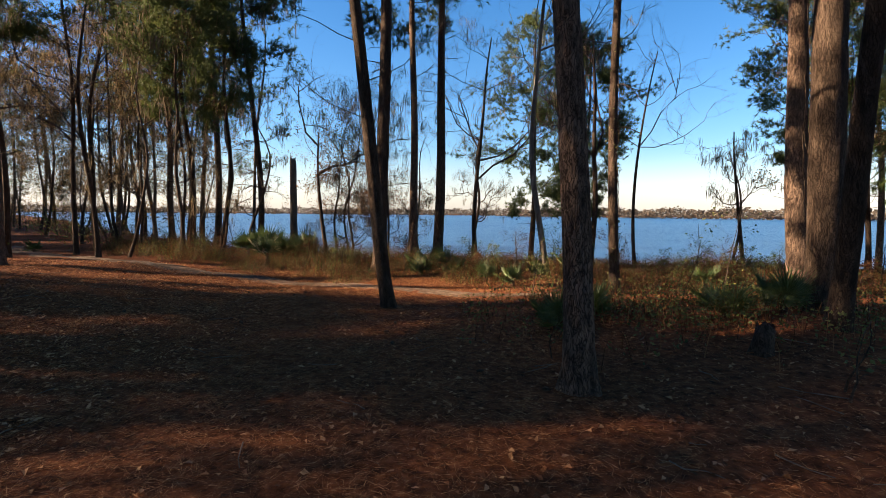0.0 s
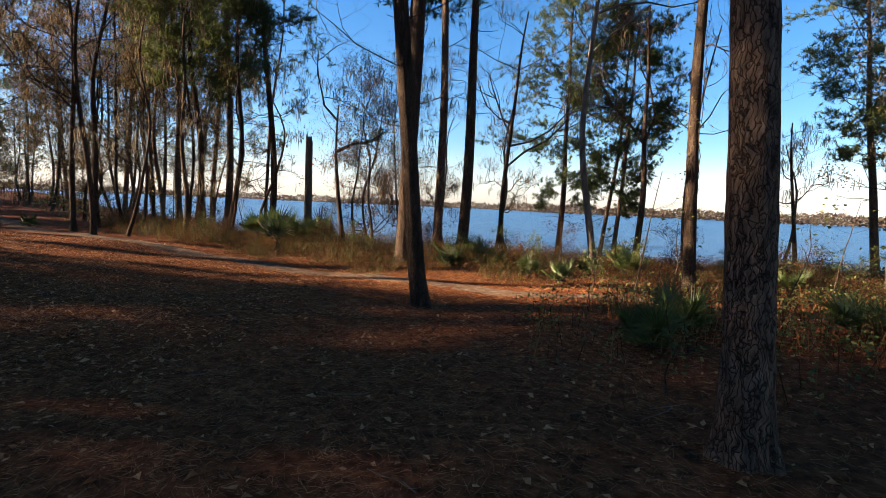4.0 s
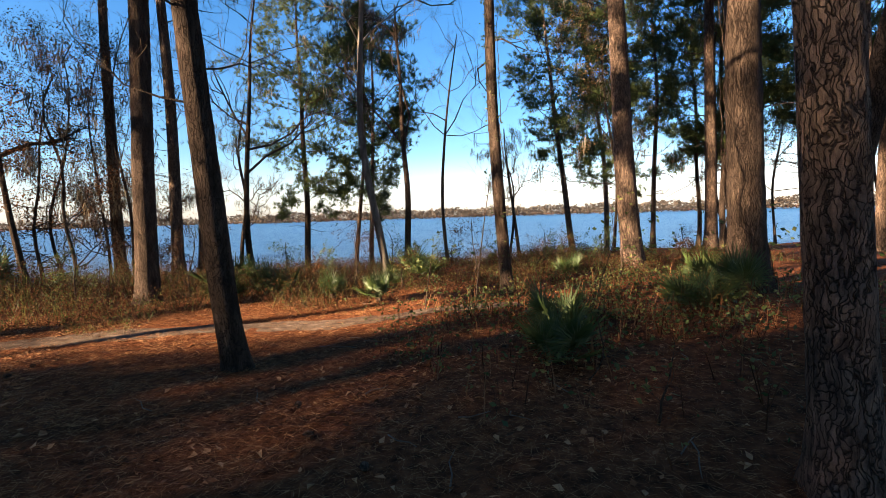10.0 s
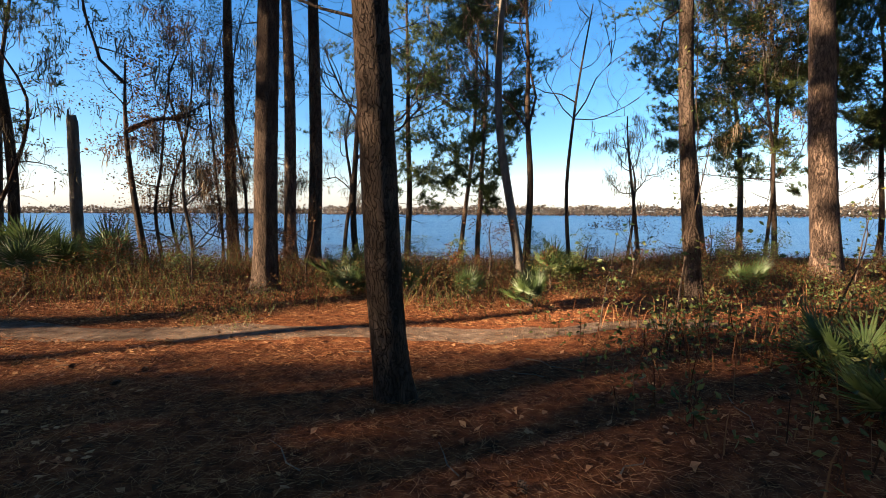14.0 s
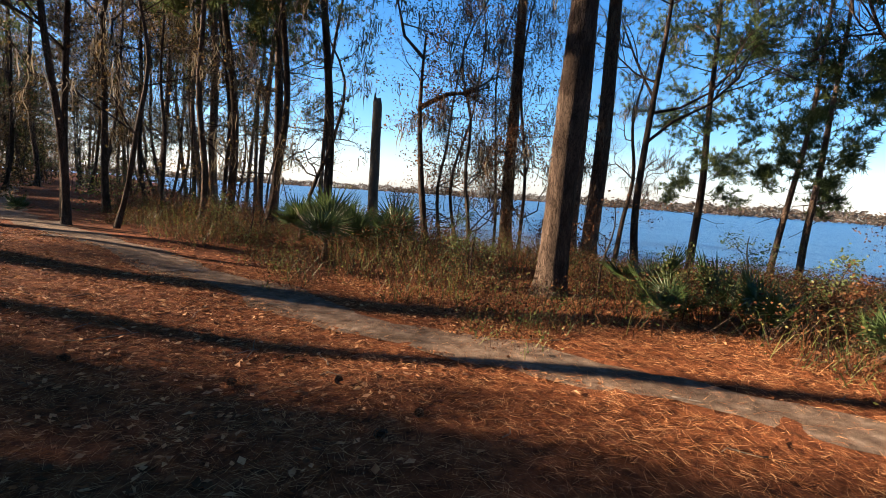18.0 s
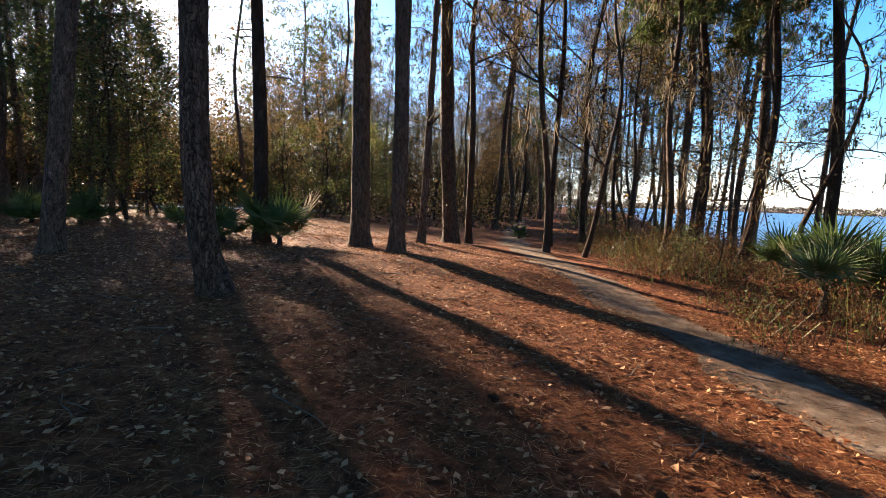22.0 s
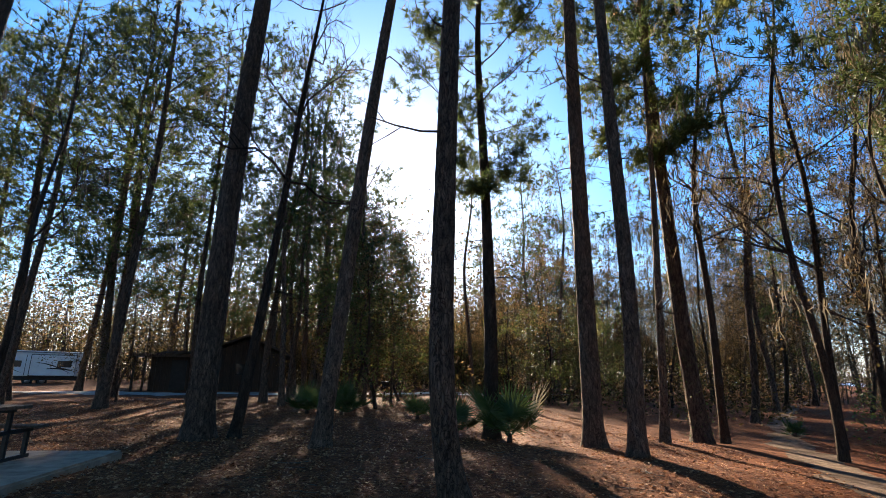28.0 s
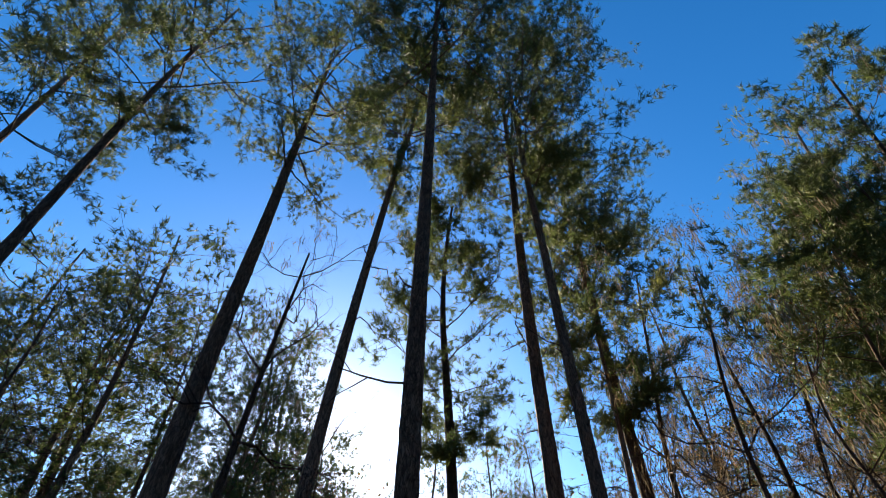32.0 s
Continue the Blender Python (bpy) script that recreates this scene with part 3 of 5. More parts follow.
pine("pine", 9.6, 13.45, 0.28, 21, (-0.9, 1.3), 0.12, 0.6, 3.2, 14, "stout pine with sunlit orange-grey bark on the bank", near=True)
# shade on this trunk is put into its bark colour
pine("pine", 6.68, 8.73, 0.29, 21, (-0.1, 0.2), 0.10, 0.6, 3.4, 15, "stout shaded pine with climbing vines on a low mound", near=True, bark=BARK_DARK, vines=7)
hardwood("leaning_tree", 5.72, 7.20, 0.15, 11, (-1.6, -3.6), 0.10, (0.5, 0.7, 0.85), 0.32, 16, "dark oak leaning away over the mound", near=True, forks=((0.40, 60, 4.2, 0.45), (0.6, -60, 2.5, 0.6)), leaves=160, leaf=RUSSET)
# darker bark than other pines, for the shade it stands in
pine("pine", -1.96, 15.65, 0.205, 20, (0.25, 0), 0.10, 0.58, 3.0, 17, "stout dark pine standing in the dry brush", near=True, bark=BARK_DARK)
pine("pine", -2.78, 23.17, 0.19, 18, (0.2, 0.0), 0.15, 0.55, 2.6, 18, "pine with pale sunlit bark near the water", moss=20)
pine("pine", -1.25, 20.5, 0.165, 19, (0.1, 0), 0.2, 0.6, 2.6, 19, "dark straight pine near the water")
pine("pine", -0.29, 24.06, 0.24, 20, (0.5, -0.1), 0.15, 0.6, 2.8, 20, "reddish-barked pine near the water")
hardwood("bank_tree", 1.59, 30.14, 0.11, 9, (0.7, -0.1), 0.25, (0.4, 0.5, 0.65, 0.8, 0.95), 0.3, 21, "thin bare tree hung with moss at the water", moss=140, depth=4)
hardwood("bank_tree", 1.85, 26.77, 0.14, 12, (0.55, -0.1), 0.2, (0.6, 0.8, 0.95), 0.34, 22, "bare forked tree with upswept limbs at the water", forks=((0.42, -75, 5.0, 0.9), (0.5, -100, 4.5, 0.5), (0.55, 40, 4.0, 1.2)), moss=90, depth=4)
pine("pine", 5.86, 33.53, 0.20, 17, (0.05, 0), 0.15, 0.26, 2.9, 23, "pine with tiered sparse branches at the shore", dense=1.5, bark=BARK_DARK)
pine("pine", 6.89, 28.33, 0.12, 13, (0.9, -0.4), 0.15, 0.30, 2.4, 24, "thin leaning pine at the shore", dense=0.9)
pine("pine", 7.3, 27.0, 0.12, 12.5, (0.4, -0.15), 0.12, 0.28, 2.3, 25, "thin pine at the shore", dense=0.9)
hardwood("bank_tree", 3.21, 15.6, 0.10, 11, (-0.25, 0.1), 0.15, (0.55, 0.7, 0.9), 0.28, 26, "straight smooth-barked tree on the bank", bark=BARK_GREY, forks=((0.62, -80, 3.0, 0.8),))
hardwood("bank_tree", 5.91, 20.13, 0.12, 9, (-0.1, 0.1), 0.12, (0.75, 0.9), 0.3, 27, "dark tree that forks low into two upright limbs", forks=((0.48, -75, 4.6, 1.3), (0.5, 80, 3.6, 1.6)), moss=120, depth=4)
hardwood("bank_tree", 7.9, 20.7, 0.075, 8.5, (0.5, -0.3), 0.25, (0.6, 0.8, 0.95), 0.34, 28, "slender bare tree that arches over", forks=((0.6, -70, 3.2, 0.9), (0.65, 70, 2.2, 0.9)))
hardwood("bank_tree", 15.62, 25.99, 0.11, 7.5, (-0.6, 0.5), 0.3, (0.5, 0.65, 0.8, 0.95), 0.3, 29, "small bare tree hung with grey moss at the shore", moss=150)
hardwood("bank_tree", 15.1, 26.3, 0.08, 6.5, (-0.2, 0.3), 0.3, (0.6, 0.8, 0.95), 0.3, 30, "small bare tree hung with grey moss at the shore", moss=90)
pine("pine", 17.92, 24.3, 0.18, 15, (-1.1, 1.1), 0.2, 0.34, 2.9, 31, "leaning pine with dark tufted crown at the shore", dense=1.3)
pine("pine", 23.3, 26.9, 0.18, 17, (-0.9, 1.0), 0.2, 0.36, 2.9, 32, "leaning pine with dark tufted crown at the shore", dense=1.3)
pine("pine", 18.6, 11.2, 0.16, 17, (-0.3, 0.3), 0.15, 0.5, 2.4, 33, "pine at the edge of the bank woods")
pine("pine", 14.6, 14.4, 0.20, 18, (0.2, 0.1), 0.12, 0.55, 2.5, 34, "sunlit pine beside the bank")
pine("pine", 13.9, 9.9, 0.19, 18, (0.3, -0.2), 0.12, 0.5, 2.6, 35)
pine("pine", 12.8, 6.9, 0.16, 17, (0.1, 0.2), 0.12, 0.5, 2.5, 36)
for k, (x, y, r, h, c) in enumerate(((16.0, 17.8, 0.10, 13, 0.25), (18.6, 17.5, 0.09, 12, 0.3), (16.5, 15.1, 0.11, 14, 0.22), (15.9, 11.7, 0.10, 14, 0.3), (12.3, 9.7, 0.14, 16, 0.4), (19.5, 13.5, 0.12, 15, 0.25), (17.2, 20.3, 0.10, 13, 0.25), (22.0, 18.0, 0.12, 15, 0.25))):
    pine("pine", x, y, r, h, (0.4 - 0.15 * k, 0.3), 0.25, c, 2.3, 240 + k, "slender shore pine with tiered dark needle clumps", dense=0.8, bark=BARK_DARK)
hardwood("bank_tree", 19.5, 16.5, 0.13, 9, (0.5, 0.2), 0.3, (0.4, 0.6, 0.8), 0.35, 37, "bare spreading tree with hanging moss", moss=80)

# the dead snag and the crooked tree by the water
snag = new("dead_snag")
snag.location = (-7.48, 25.6, float(gz(-7.48, 25.6)))
rng = np.random.default_rng(40)
line = trunk_line(rng, 4.7, (-0.1, 0.0), 0.04, 20)
geo = trunk_geo(rng, line, 0.19, 4.7, 0.86, 14, 0.015, 0.2)
top = geo[0].reshape(-1, 14, 3)
top[-1, :, 2] += rng.uniform(-0.22, 0.2, 14)
top[-2, :, 2] += rng.uniform(-0.1, 0.15, 14)
part("trunk", (top.reshape(-1, 3), geo[1]), DEADWOOD, snag)
part("splinter", tube([(-0.2, 0.0, 4.4), (-0.21, 0.0, 4.75), (-0.2, 0.0, 5.0)], [0.06, 0.045, 0.02], 6), DEADWOOD, snag)
tagged(snag, "broken-off dead trunk with a jagged top by the water", "dead tree")
hardwood("bank_tree", -4.6, 19.9, 0.085, 5.0, (-0.3, 0.1), 0.10, (0.8, 0.95), 0.25, 41, "crooked thin tree bending over near the water", forks=((0.97, 75, 2.9, 0.8), (0.7, -70, 1.4, 0.7)), limb_r=1.6)

for k, (x, y, h) in enumerate(((-3.7, 20.6, 6.5), (-2.4, 22.0, 8.0), (-4.2, 22.9, 7.0), (-3.2, 24.6, 8.5), (-4.5, 21.5, 5.5), (-0.9, 22.8, 6.0))):
    hardwood("bank_tree", x, y, 0.05, h, (0.3, 0.2), 0.3, (0.15, 0.3, 0.45, 0.6, 0.75, 0.9), 0.32, 140 + k, "tangled thin tree draped with russet vines and moss", moss=130, leaves=6000, leaf=RUSSET, depth=2, leaf_size=0.055)

# ---- the pines of the clearing ----
pine("pine", -9.12, 10.0, 0.155, 19, (0.1, 0.3), 0.03, 0.66, 2.6, 50, "straight pine with furrowed grey-brown bark in the clearing", near=True, foot=(0, 0.28))
pine("pine", -14.85, 5.37, 0.28, 24, (-0.2, 0.65), 0.08, 0.64, 3.4, 51, "stout pine with a flared foot in the clearing", near=True)
hardwood("young_oak", -15.01, 6.09, 0.12, 12, (-0.25, 1.1), 0.15, (0.5, 0.65, 0.8, 0.92), 0.3, 52, "slim leaning tree beside a stout pine", near=True, moss=30)
pine("pine", -13.73, 8.03, 0.165, 21, (0, 2.4), 0.08, 0.66, 2.4, 53, "leaning pine with furrowed bark in the clearing", near=True)
pine("pine", -15.02, 11.71, 0.165, 15, (0, 0.05), 0.3, 0.36, 1.9, 54, "crooked pine with palmettos at its foot", near=True, bark=BARK_DARK)
pine("pine", -13.54, 13.54, 0.20, 22, (0.05, 0.1), 0.08, 0.6, 3.4, 55, "tall straight pine with a dense dark crown", near=True, dense=1.3)
pine("pine", -12.23, 13.79, 0.16, 22, (-0.15, -0.3), 0.08, 0.6, 3.4, 56, "tall straight pine beside another", near=True, dense=1.3)
pine("pine", -14.33, 15.55, 0.095, 14, (0.2, 0.35), 0.15, 0.5, 1.8, 57, "thin dark pine among stouter ones")
pine("pine", -14.81, 16.79, 0.20, 19, (-0.25, -0.4), 0.25, 0.58, 2.8, 58, "reddish pine with ivy on its trunk", near=True, ivy=300)
hardwood("young_oak", -15.41, 17.78, 0.10, 13, (0.4, 0.6), 0.25, (0.4, 0.55, 0.7, 0.85), 0.28, 59, "thin tree with moss beside the reddish pine", moss=60)
hardwood("young_oak", -12.42, 18.11, 0.085, 11, (0.1, 0.1), 0.25, (0.4, 0.55, 0.7, 0.85), 0.3, 60, "thin mossy tree beside the path", moss=260, leaves=1800, leaf=WINTER, leaf_size=0.06)
pine("pine", -11.5, 1.9, 0.16, 21, (-0.6, 1.0), 0.1, 0.58, 3.0, 61, "leaning pine beside the picnic table", near=True)
pine("pine", -13.6, -1.9, 0.17, 22, (-0.2, 0.3), 0.1, 0.55, 3.0, 62, "tall pine beyond the picnic table")
hardwood("young_oak", -18.0, -0.95, 0.10, 11, (-0.2, 0.4), 0.2, (0.45, 0.6, 0.75, 0.9), 0.35, 63, "slim bare tree behind the picnic table", moss=20)
hardwood("young_oak", -15.23, 20.87, 0.10, 14, (-0.1, -0.1), 0.2, (0.35, 0.45, 0.6, 0.75, 0.9), 0.32, 64, "thin dark tree hung with moss and brown leaves beside the path", moss=360, leaves=6000, leaf=WINTER, leaf_size=0.065)
hardwood("young_oak", -16.07, 23.33, 0.12, 13, (0.7, 0.65), 0.3, (0.4, 0.5, 0.65, 0.8, 0.95), 0.35, 65, "leaning dark tree hung with moss and brown leaves beside the path", moss=360, leaves=6000, leaf=WINTER, leaf_size=0.065)

for k, (x, y, r, h, c) in enumerate(((-10.4, 19.9, 0.08, 11, 0.5), (-11.35, 22.8, 0.13, 14.5, 0.45), (-9.86, 22.4, 0.11, 13, 0.45), (-8.7, 23.9, 0.15, 18.5, 0.5))):
    pine("pine", x, y, r, h, (0.5 - 0.2 * k, 0.3 - 0.1 * k), 0.35, c, 2.3, 260 + k, "slender pine hung with moss on the bank", dense=0.8, moss=160, bark=BARK_DARK, stubs=10)
for k, (x, y, h) in enumerate(((-11.6, 18.6, 8), (-9.2, 20.8, 7), (-8.3, 22.0, 6.5), (-13.6, 22.6, 9))):
    hardwood("bank_tree", x, y, 0.06, h, (0.6 - 0.4 * k, 0.3), 0.4, (0.3, 0.45, 0.6, 0.75, 0.9), 0.3, 280 + k, "crooked thin tree with moss and brown leaves on the bank", moss=80, leaves=700, leaf=WINTER, depth=2)

# ---- woods behind: a few kinds, repeated ----
kinds = {
    "pine": [pine("pine", 0, 0, 0.105 + 0.02 * k, 15 + 1.5 * k, (0.5 - 0.3 * k, 0.2), 0.4, 0.34 + 0.05 * k, 2.3, 70 + k, "tall woodland pine with a dark needle crown", stubs=22, moss=170, group="woodland trees", dense=1.25, split=False) for k in range(4)],
    "dense": [pine("pine", 0, 0, 0.14 + 0.02 * k, 15 + 2 * k, (0.3 - 0.2 * k, 0.2), 0.2, 0.28 + 0.03 * k, 3.3, 170 + k, "dark woodland pine with a deep dense crown", group="woodland trees", dense=1.9, split=False, fill=6) for k in range(3)],
    "bare": [hardwood("woodland_tree", 0, 0, 0.065 + 0.015 * k, 10 + k, (0.4, -0.3 + 0.3 * k), 0.35, (0.3, 0.45, 0.6, 0.75, 0.9), 0.34, 80 + k, "bare woodland tree with brown leaves and moss", moss=230, leaves=6500, leaf=WINTER, group="woodland trees", split=False, depth=3, leaf_size=0.085) for k in range(3)],
    "low": [hardwood("understory_tree", 0, 0, 0.05, 4.5 + k, (0.3, 0.2), 0.3, (0.2, 0.35, 0.5, 0.65, 0.8, 0.95), 0.42, 90 + k, "small understory tree with olive and brown leaves", leaves=5000, leaf=(FOLIAGE, WINTER, WINTER)[k], group="understory", depth=3, split=False, leaf_size=0.08) for k in range(3)],
}
rng = np.random.default_rng(7)


def scatter(count, box, mix, allow, gap):
    placed, tries = [], 0
    while len(placed) < count and tries < count * 60:
        tries += 1
        x, y = rng.uniform(box[0], box[1]), rng.uniform(box[2], box[3])
        if not allow(x, y) or math.hypot(x + 3, y - 9) < 19 or any((x - a) ** 2 + (y - b) ** 2 < gap * gap for a, b in placed):
            continue
        placed.append((x, y))
        kind = mix[rng.integers(0, len(mix))]
        if kind != "low" and x < -18 and 16.5 < y - 0.038 * (x + 3) < 20.5:
            kind = "low"
        src = kinds[kind][rng.integers(0, len(kinds[kind]))]
        s = rng.uniform(0.85, 1.2)
        copy_thing(src, pose(x, y, float(gz(x, y)) - 0.05, 0, 0, rng.uniform(0, 360)) @ Matrix.Diagonal((s, s, s * rng.uniform(0.9, 1.1), 1)))


def lit_lane(x, y):
    u = y - 0.038 * (x + 3)
    return 7.0 < u < 17.0


def clear(x, y):
    """Outside the sunlit lane, the cabin, the trailer and the road."""
    bearing = math.degrees(math.atan2(-(x + 3), y - 9))
    return not lit_lane(x, y) and not 115.5 < bearing < 129 and not (-50 < x < -29 and -9 < y < 4.5) and not (-62 < x < -36 and -30 < y < -9)


scatter(34, (-60, -25, -18, 9.4), ("dense", "dense", "pine"), clear, 3.0)
scatter(10, (-75, -25, -50, -16), ("pine", "dense", "bare"), clear, 3.2)
scatter(16, (-64, -28, 9, 17), ("low", "bare", "low"), lambda x, y: x < -44, 2.2)
scatter(70, (-70, -40, -40, 56), ("low", "bare", "low", "bare"), lambda x, y: shore(x, y) < -3 and clear(x, y) and abs(shore(x, y) + 6.6) > 1.6, 2.0)
scatter(54, (-80, -46, -44, 60), ("bare", "pine", "low", "bare"), lambda x, y: shore(x, y) < -3 and clear(x, y), 2.4)
# out-of-view pines south of the walk, added to block sky light from the ground
scatter(8, (-12, 34, -20, -7), ("dense", "dense", "pine"), lambda x, y: y < -9 or x > 8, 3.0)
scatter(10, (-10, 16, -12, -3), ("dense", "pine"), lambda x, y: y < -4.5 - 0.15 * abs(x), 3.0)
scatter(66, (-58, -17, 17, 62), ("pine", "bare", "bare", "low", "bare", "pine"), lambda x, y: shore(x, y) < 3 and abs(shore(x, y) + 6.6) > 1.3 and not (x > -24 and y < 20), 1.9)
scatter(17, (-26, -7, 20, 42), ("pine", "pine", "bare", "low", "bare"), lambda x, y: -2.5 < shore(x, y) < 9 and x + 2.7 < -0.37 * (y - 8.6) and x < -0.37 * y, 1.5)
scatter(16, (12, 40, -12, 20), ("pine", "pine", "bare"), lambda x, y: shore(x, y) < 4 and x > 13 - 0.2 * y, 2.6)
scatter(12, (-32, -14, -18, 0), ("pine", "low"), lambda x, y: (x < -20 or y < -6) and clear(x, y), 2.6)
# small pines added in the west so their crowns shade the ground below
for x, y, s in ((-27.4, 9.0, 0.53), (-31.5, 8.8, 0.6), (-29.6, 8.45, 0.64), (-33.8, 8.1, 0.7)):
    copy_thing(kinds["dense"][0], pose(x, y, float(gz(x, y)) - 0.05, 0, 0, 70 * s) @ Matrix.Diagonal((s, s, s, 1)))
# dark pines near the cabin; the last four are added to block low sun
for x, y, s in ((-23, -0.5, 1.0), (-24.2, -4.6, 0.85), (-25.5, -1.8, 1.05), (-27.5, -6.5, 1.1), (-30, -3.4, 1.1), (-29, -11, 1.0), (-35, -13.5, 1.1), (-37, -8.6, 1.15), (-21, -8.5, 0.75), (-34, 5.0, 0.9), (-26.5, 7.9, 0.6), (-31, 7.9, 0.64), (-40, 4.6, 1.05)):
    copy_thing(kinds["dense"][rng.integers(0, 3)], pose(x, y, float(gz(x, y)) - 0.05, 0, 0, rng.uniform(0, 360)) @ Matrix.Diagonal((s, s, s, 1)))
# pines and, below, small trees added to shape the edge of that shade
for x, y, s in ((-36, 8.3, 0.66), (-27, 8.6, 0.6), (-28.5, 5.0, 0.95)):
    copy_thing(kinds["pine"][1], pose(x, y, float(gz(x, y)) - 0.05, 0, 0, rng.uniform(0, 360)) @ Matrix.Diagonal((s, s, s, 1)))
for k, (x, y, s) in enumerate(((-30, 10.3, 1.25), (-27, 9.8, 1.15), (-34, 10.6, 1.2), (-24, 9.1, 1.25), (-22.6, 8.3, 1.1), (-29, 17.4, 1.1), (-37, 18.4, 1.2))):
    copy_thing(kinds["low"][k % 3], pose(x, y, float(gz(x, y)) - 0.05, 0, 0, rng.uniform(0, 360)) @ Matrix.Diagonal((s, s, s, 1)))
# one more crown, added to keep sun off the dark bank pine
copy_thing(kinds["pine"][2], pose(-36, 15.4, float(gz(-36, 15.4)) - 0.05, 0, 0, 50) @ Matrix.Diagonal((0.95, 0.95, 0.95, 1)))
for ks in kinds.values():
    for ob in ks:
        ob.location = (-66 + 9 * rng.random(), -34 - 22 * rng.random(), 0.5)


# ---- picnic site: slab, table, cabin, trailer, road ----
slab = part("concrete_slab", box_bm(-12.45, 1.7, 0.0, -9.5, 5.0, 0.38, 0.03), CONCRETE, None)
tagged(slab, "pale concrete slab under the picnic table", "slab")

table = new("picnic_table")
table.location = (-11.0, 3.15, 0.38)
for k in range(4):
    x = -0.37 + k * 0.185
    part("top_plank", box_bm(x, -1.0, 0.72, x + 0.175, 1.0, 0.765, 0.008), TABLE_WOOD, table)
for side in (-1, 1):
    for k in range(2):
        x = side * 0.70 - 0.14 + k * 0.145
        part("bench_plank", box_bm(x, -1.0, 0.42, x + 0.135, 1.0, 0.462, 0.008), TABLE_WOOD, table)
for y in (-0.78, 0.78):
    part("foot_rail", box_bm(-0.82, y - 0.03, 0.0, 0.82, y + 0.03, 0.055, 0.006), BLACK_TRIM, table, "dark steel foot rail")
    part("cross_bar", box_bm(-0.82, y - 0.03, 0.36, 0.82, y + 0.03, 0.42, 0.006), BLACK_TRIM, table)
    part("top_bar", box_bm(-0.36, y - 0.03, 0.665, 0.36, y + 0.03, 0.72, 0.006), BLACK_TRIM, table)
    for x in (-0.72, -0.28, 0.28, 0.72):
        part("leg", box_bm(x - 0.03, y - 0.028, 0.05, x + 0.03, y + 0.028, 0.70 if abs(x) < 0.5 else 0.37, 0.006), BLACK_TRIM, table)
for y, s in ((-0.75, 1), (0.75, -1)):
    part("brace", tube([(0, y, 0.39), (0, y + s * 0.45, 0.70)], [0.018, 0.018], 8), BLACK_TRIM, table)
tagged(table, "dark wooden picnic table with benches on a concrete slab", "picnic table")

cabin = new("cabin")
cabin.matrix_world = pose(-39.6, -1.35, 0.30, 0, 0, 105.7)
W2, D2 = 4.1, 3.0
for k in range(26):
    x = -W2 + k * (2 * W2 / 26)
    top = 2.35 + max(0.0, 1.25 * (1 - abs(x + 0.16 - 1.6) / 2.6)) if x > -1.0 else 2.2
    part("wall_board", box_bm(x, -0.06 + 0.012 * (k % 2), 0, x + 2 * W2 / 26 - 0.012, 0.06, top, 0.006), WOOD_DARK, cabin)
part("back_wall", box_bm(-W2, 2 * D2 - 0.1, 0, W2, 2 * D2, 2.4, 0.01), WOOD_DARK, cabin)
part("side_wall", box_bm(-W2, 0.07, 0, -W2 + 0.12, 2 * D2 - 0.11, 2.3, 0.01), WOOD_DARK, cabin)
part("side_wall", box_bm(W2 - 0.12, 0.07, 0, W2, 2 * D2 - 0.11, 2.3, 0.01), WOOD_DARK, cabin)


def roof_slope(x0, z0, x1, z1, y0, y1, thick=0.14):
    return [(x0, y0, z0), (x1, y0, z1), (x1, y1, z1), (x0, y1, z0), (x0, y0, z0 + thick), (x1, y0, z1 + thick), (x1, y1, z1 + thick), (x0, y1, z0 + thick)], [[3, 2, 1, 0], [4, 5, 6, 7], [0, 1, 5, 4], [1, 2, 6, 5], [2, 3, 7, 6], [3, 0, 4, 7]]


part("roof", roof_slope(1.6, 3.72, 4.7, 2.30, -0.6, 2 * D2 + 0.5), SHINGLE, cabin, "brown shingled gable slope", False)
part("roof", roof_slope(-1.5, 2.42, 1.598, 3.72, -0.6, 2 * D2 + 0.5), SHINGLE, cabin, "brown shingled gable slope", False)
part("porch_roof", roof_slope(-5.2, 2.25, -1.49, 2.55, -0.9, 2 * D2 + 0.4), SHINGLE, cabin, "low brown porch roof", False)
# paler material than the walls stands in for sunlight on this board
part("fascia", box_bm(-5.25, -0.96, 2.2, -1.45, -0.905, 2.42, 0.01), BARK_PINE, cabin, "lit brown fascia board")
for x in (-5.0, -4.4):
    part("porch_post", box_bm(x, -0.8, 0, x + 0.13, -0.67, 2.25, 0.01), WOOD_DARK, cabin)
part("door", box_bm(-2.9, -0.10, 0.02, -2.0, -0.055, 2.02, 0.01), BLACK_TRIM, cabin)
part("window", box_bm(1.0, -0.10, 1.15, 1.9, -0.055, 1.85, 0.01), GLASS_DARK, cabin)
tagged(cabin, "dark brown wooden cabin with a gabled shingle roof", "cabin")

trailer = new("travel_trailer")
rv_turn = math.degrees(math.atan2(-25.31 + 16.43, -47.26 + 52.89))
trailer.matrix_world = pose(-52.9, -16.4, 0.28, 0, 0, rv_turn)
prof = [(0.0, 0.75), (0.0, 2.45), (0.12, 2.72), (0.4, 2.82), (8.4, 2.86), (9.6, 2.7), (10.2, 2.2), (10.3, 1.5), (9.3, 1.35), (8.8, 0.75)]
n = len(prof)
body = [(x, y, z) for y in (-2.4, 0.0) for x, z in prof]
bm = bmesh.new()
bv = [bm.verts.new(c) for c in body]
bm.faces.new(bv[:n]), bm.faces.new(bv[n:][::-1])
for i in range(n):
    bm.faces.new((bv[i], bv[i + n], bv[(i + 1) % n + n], bv[(i + 1) % n]))
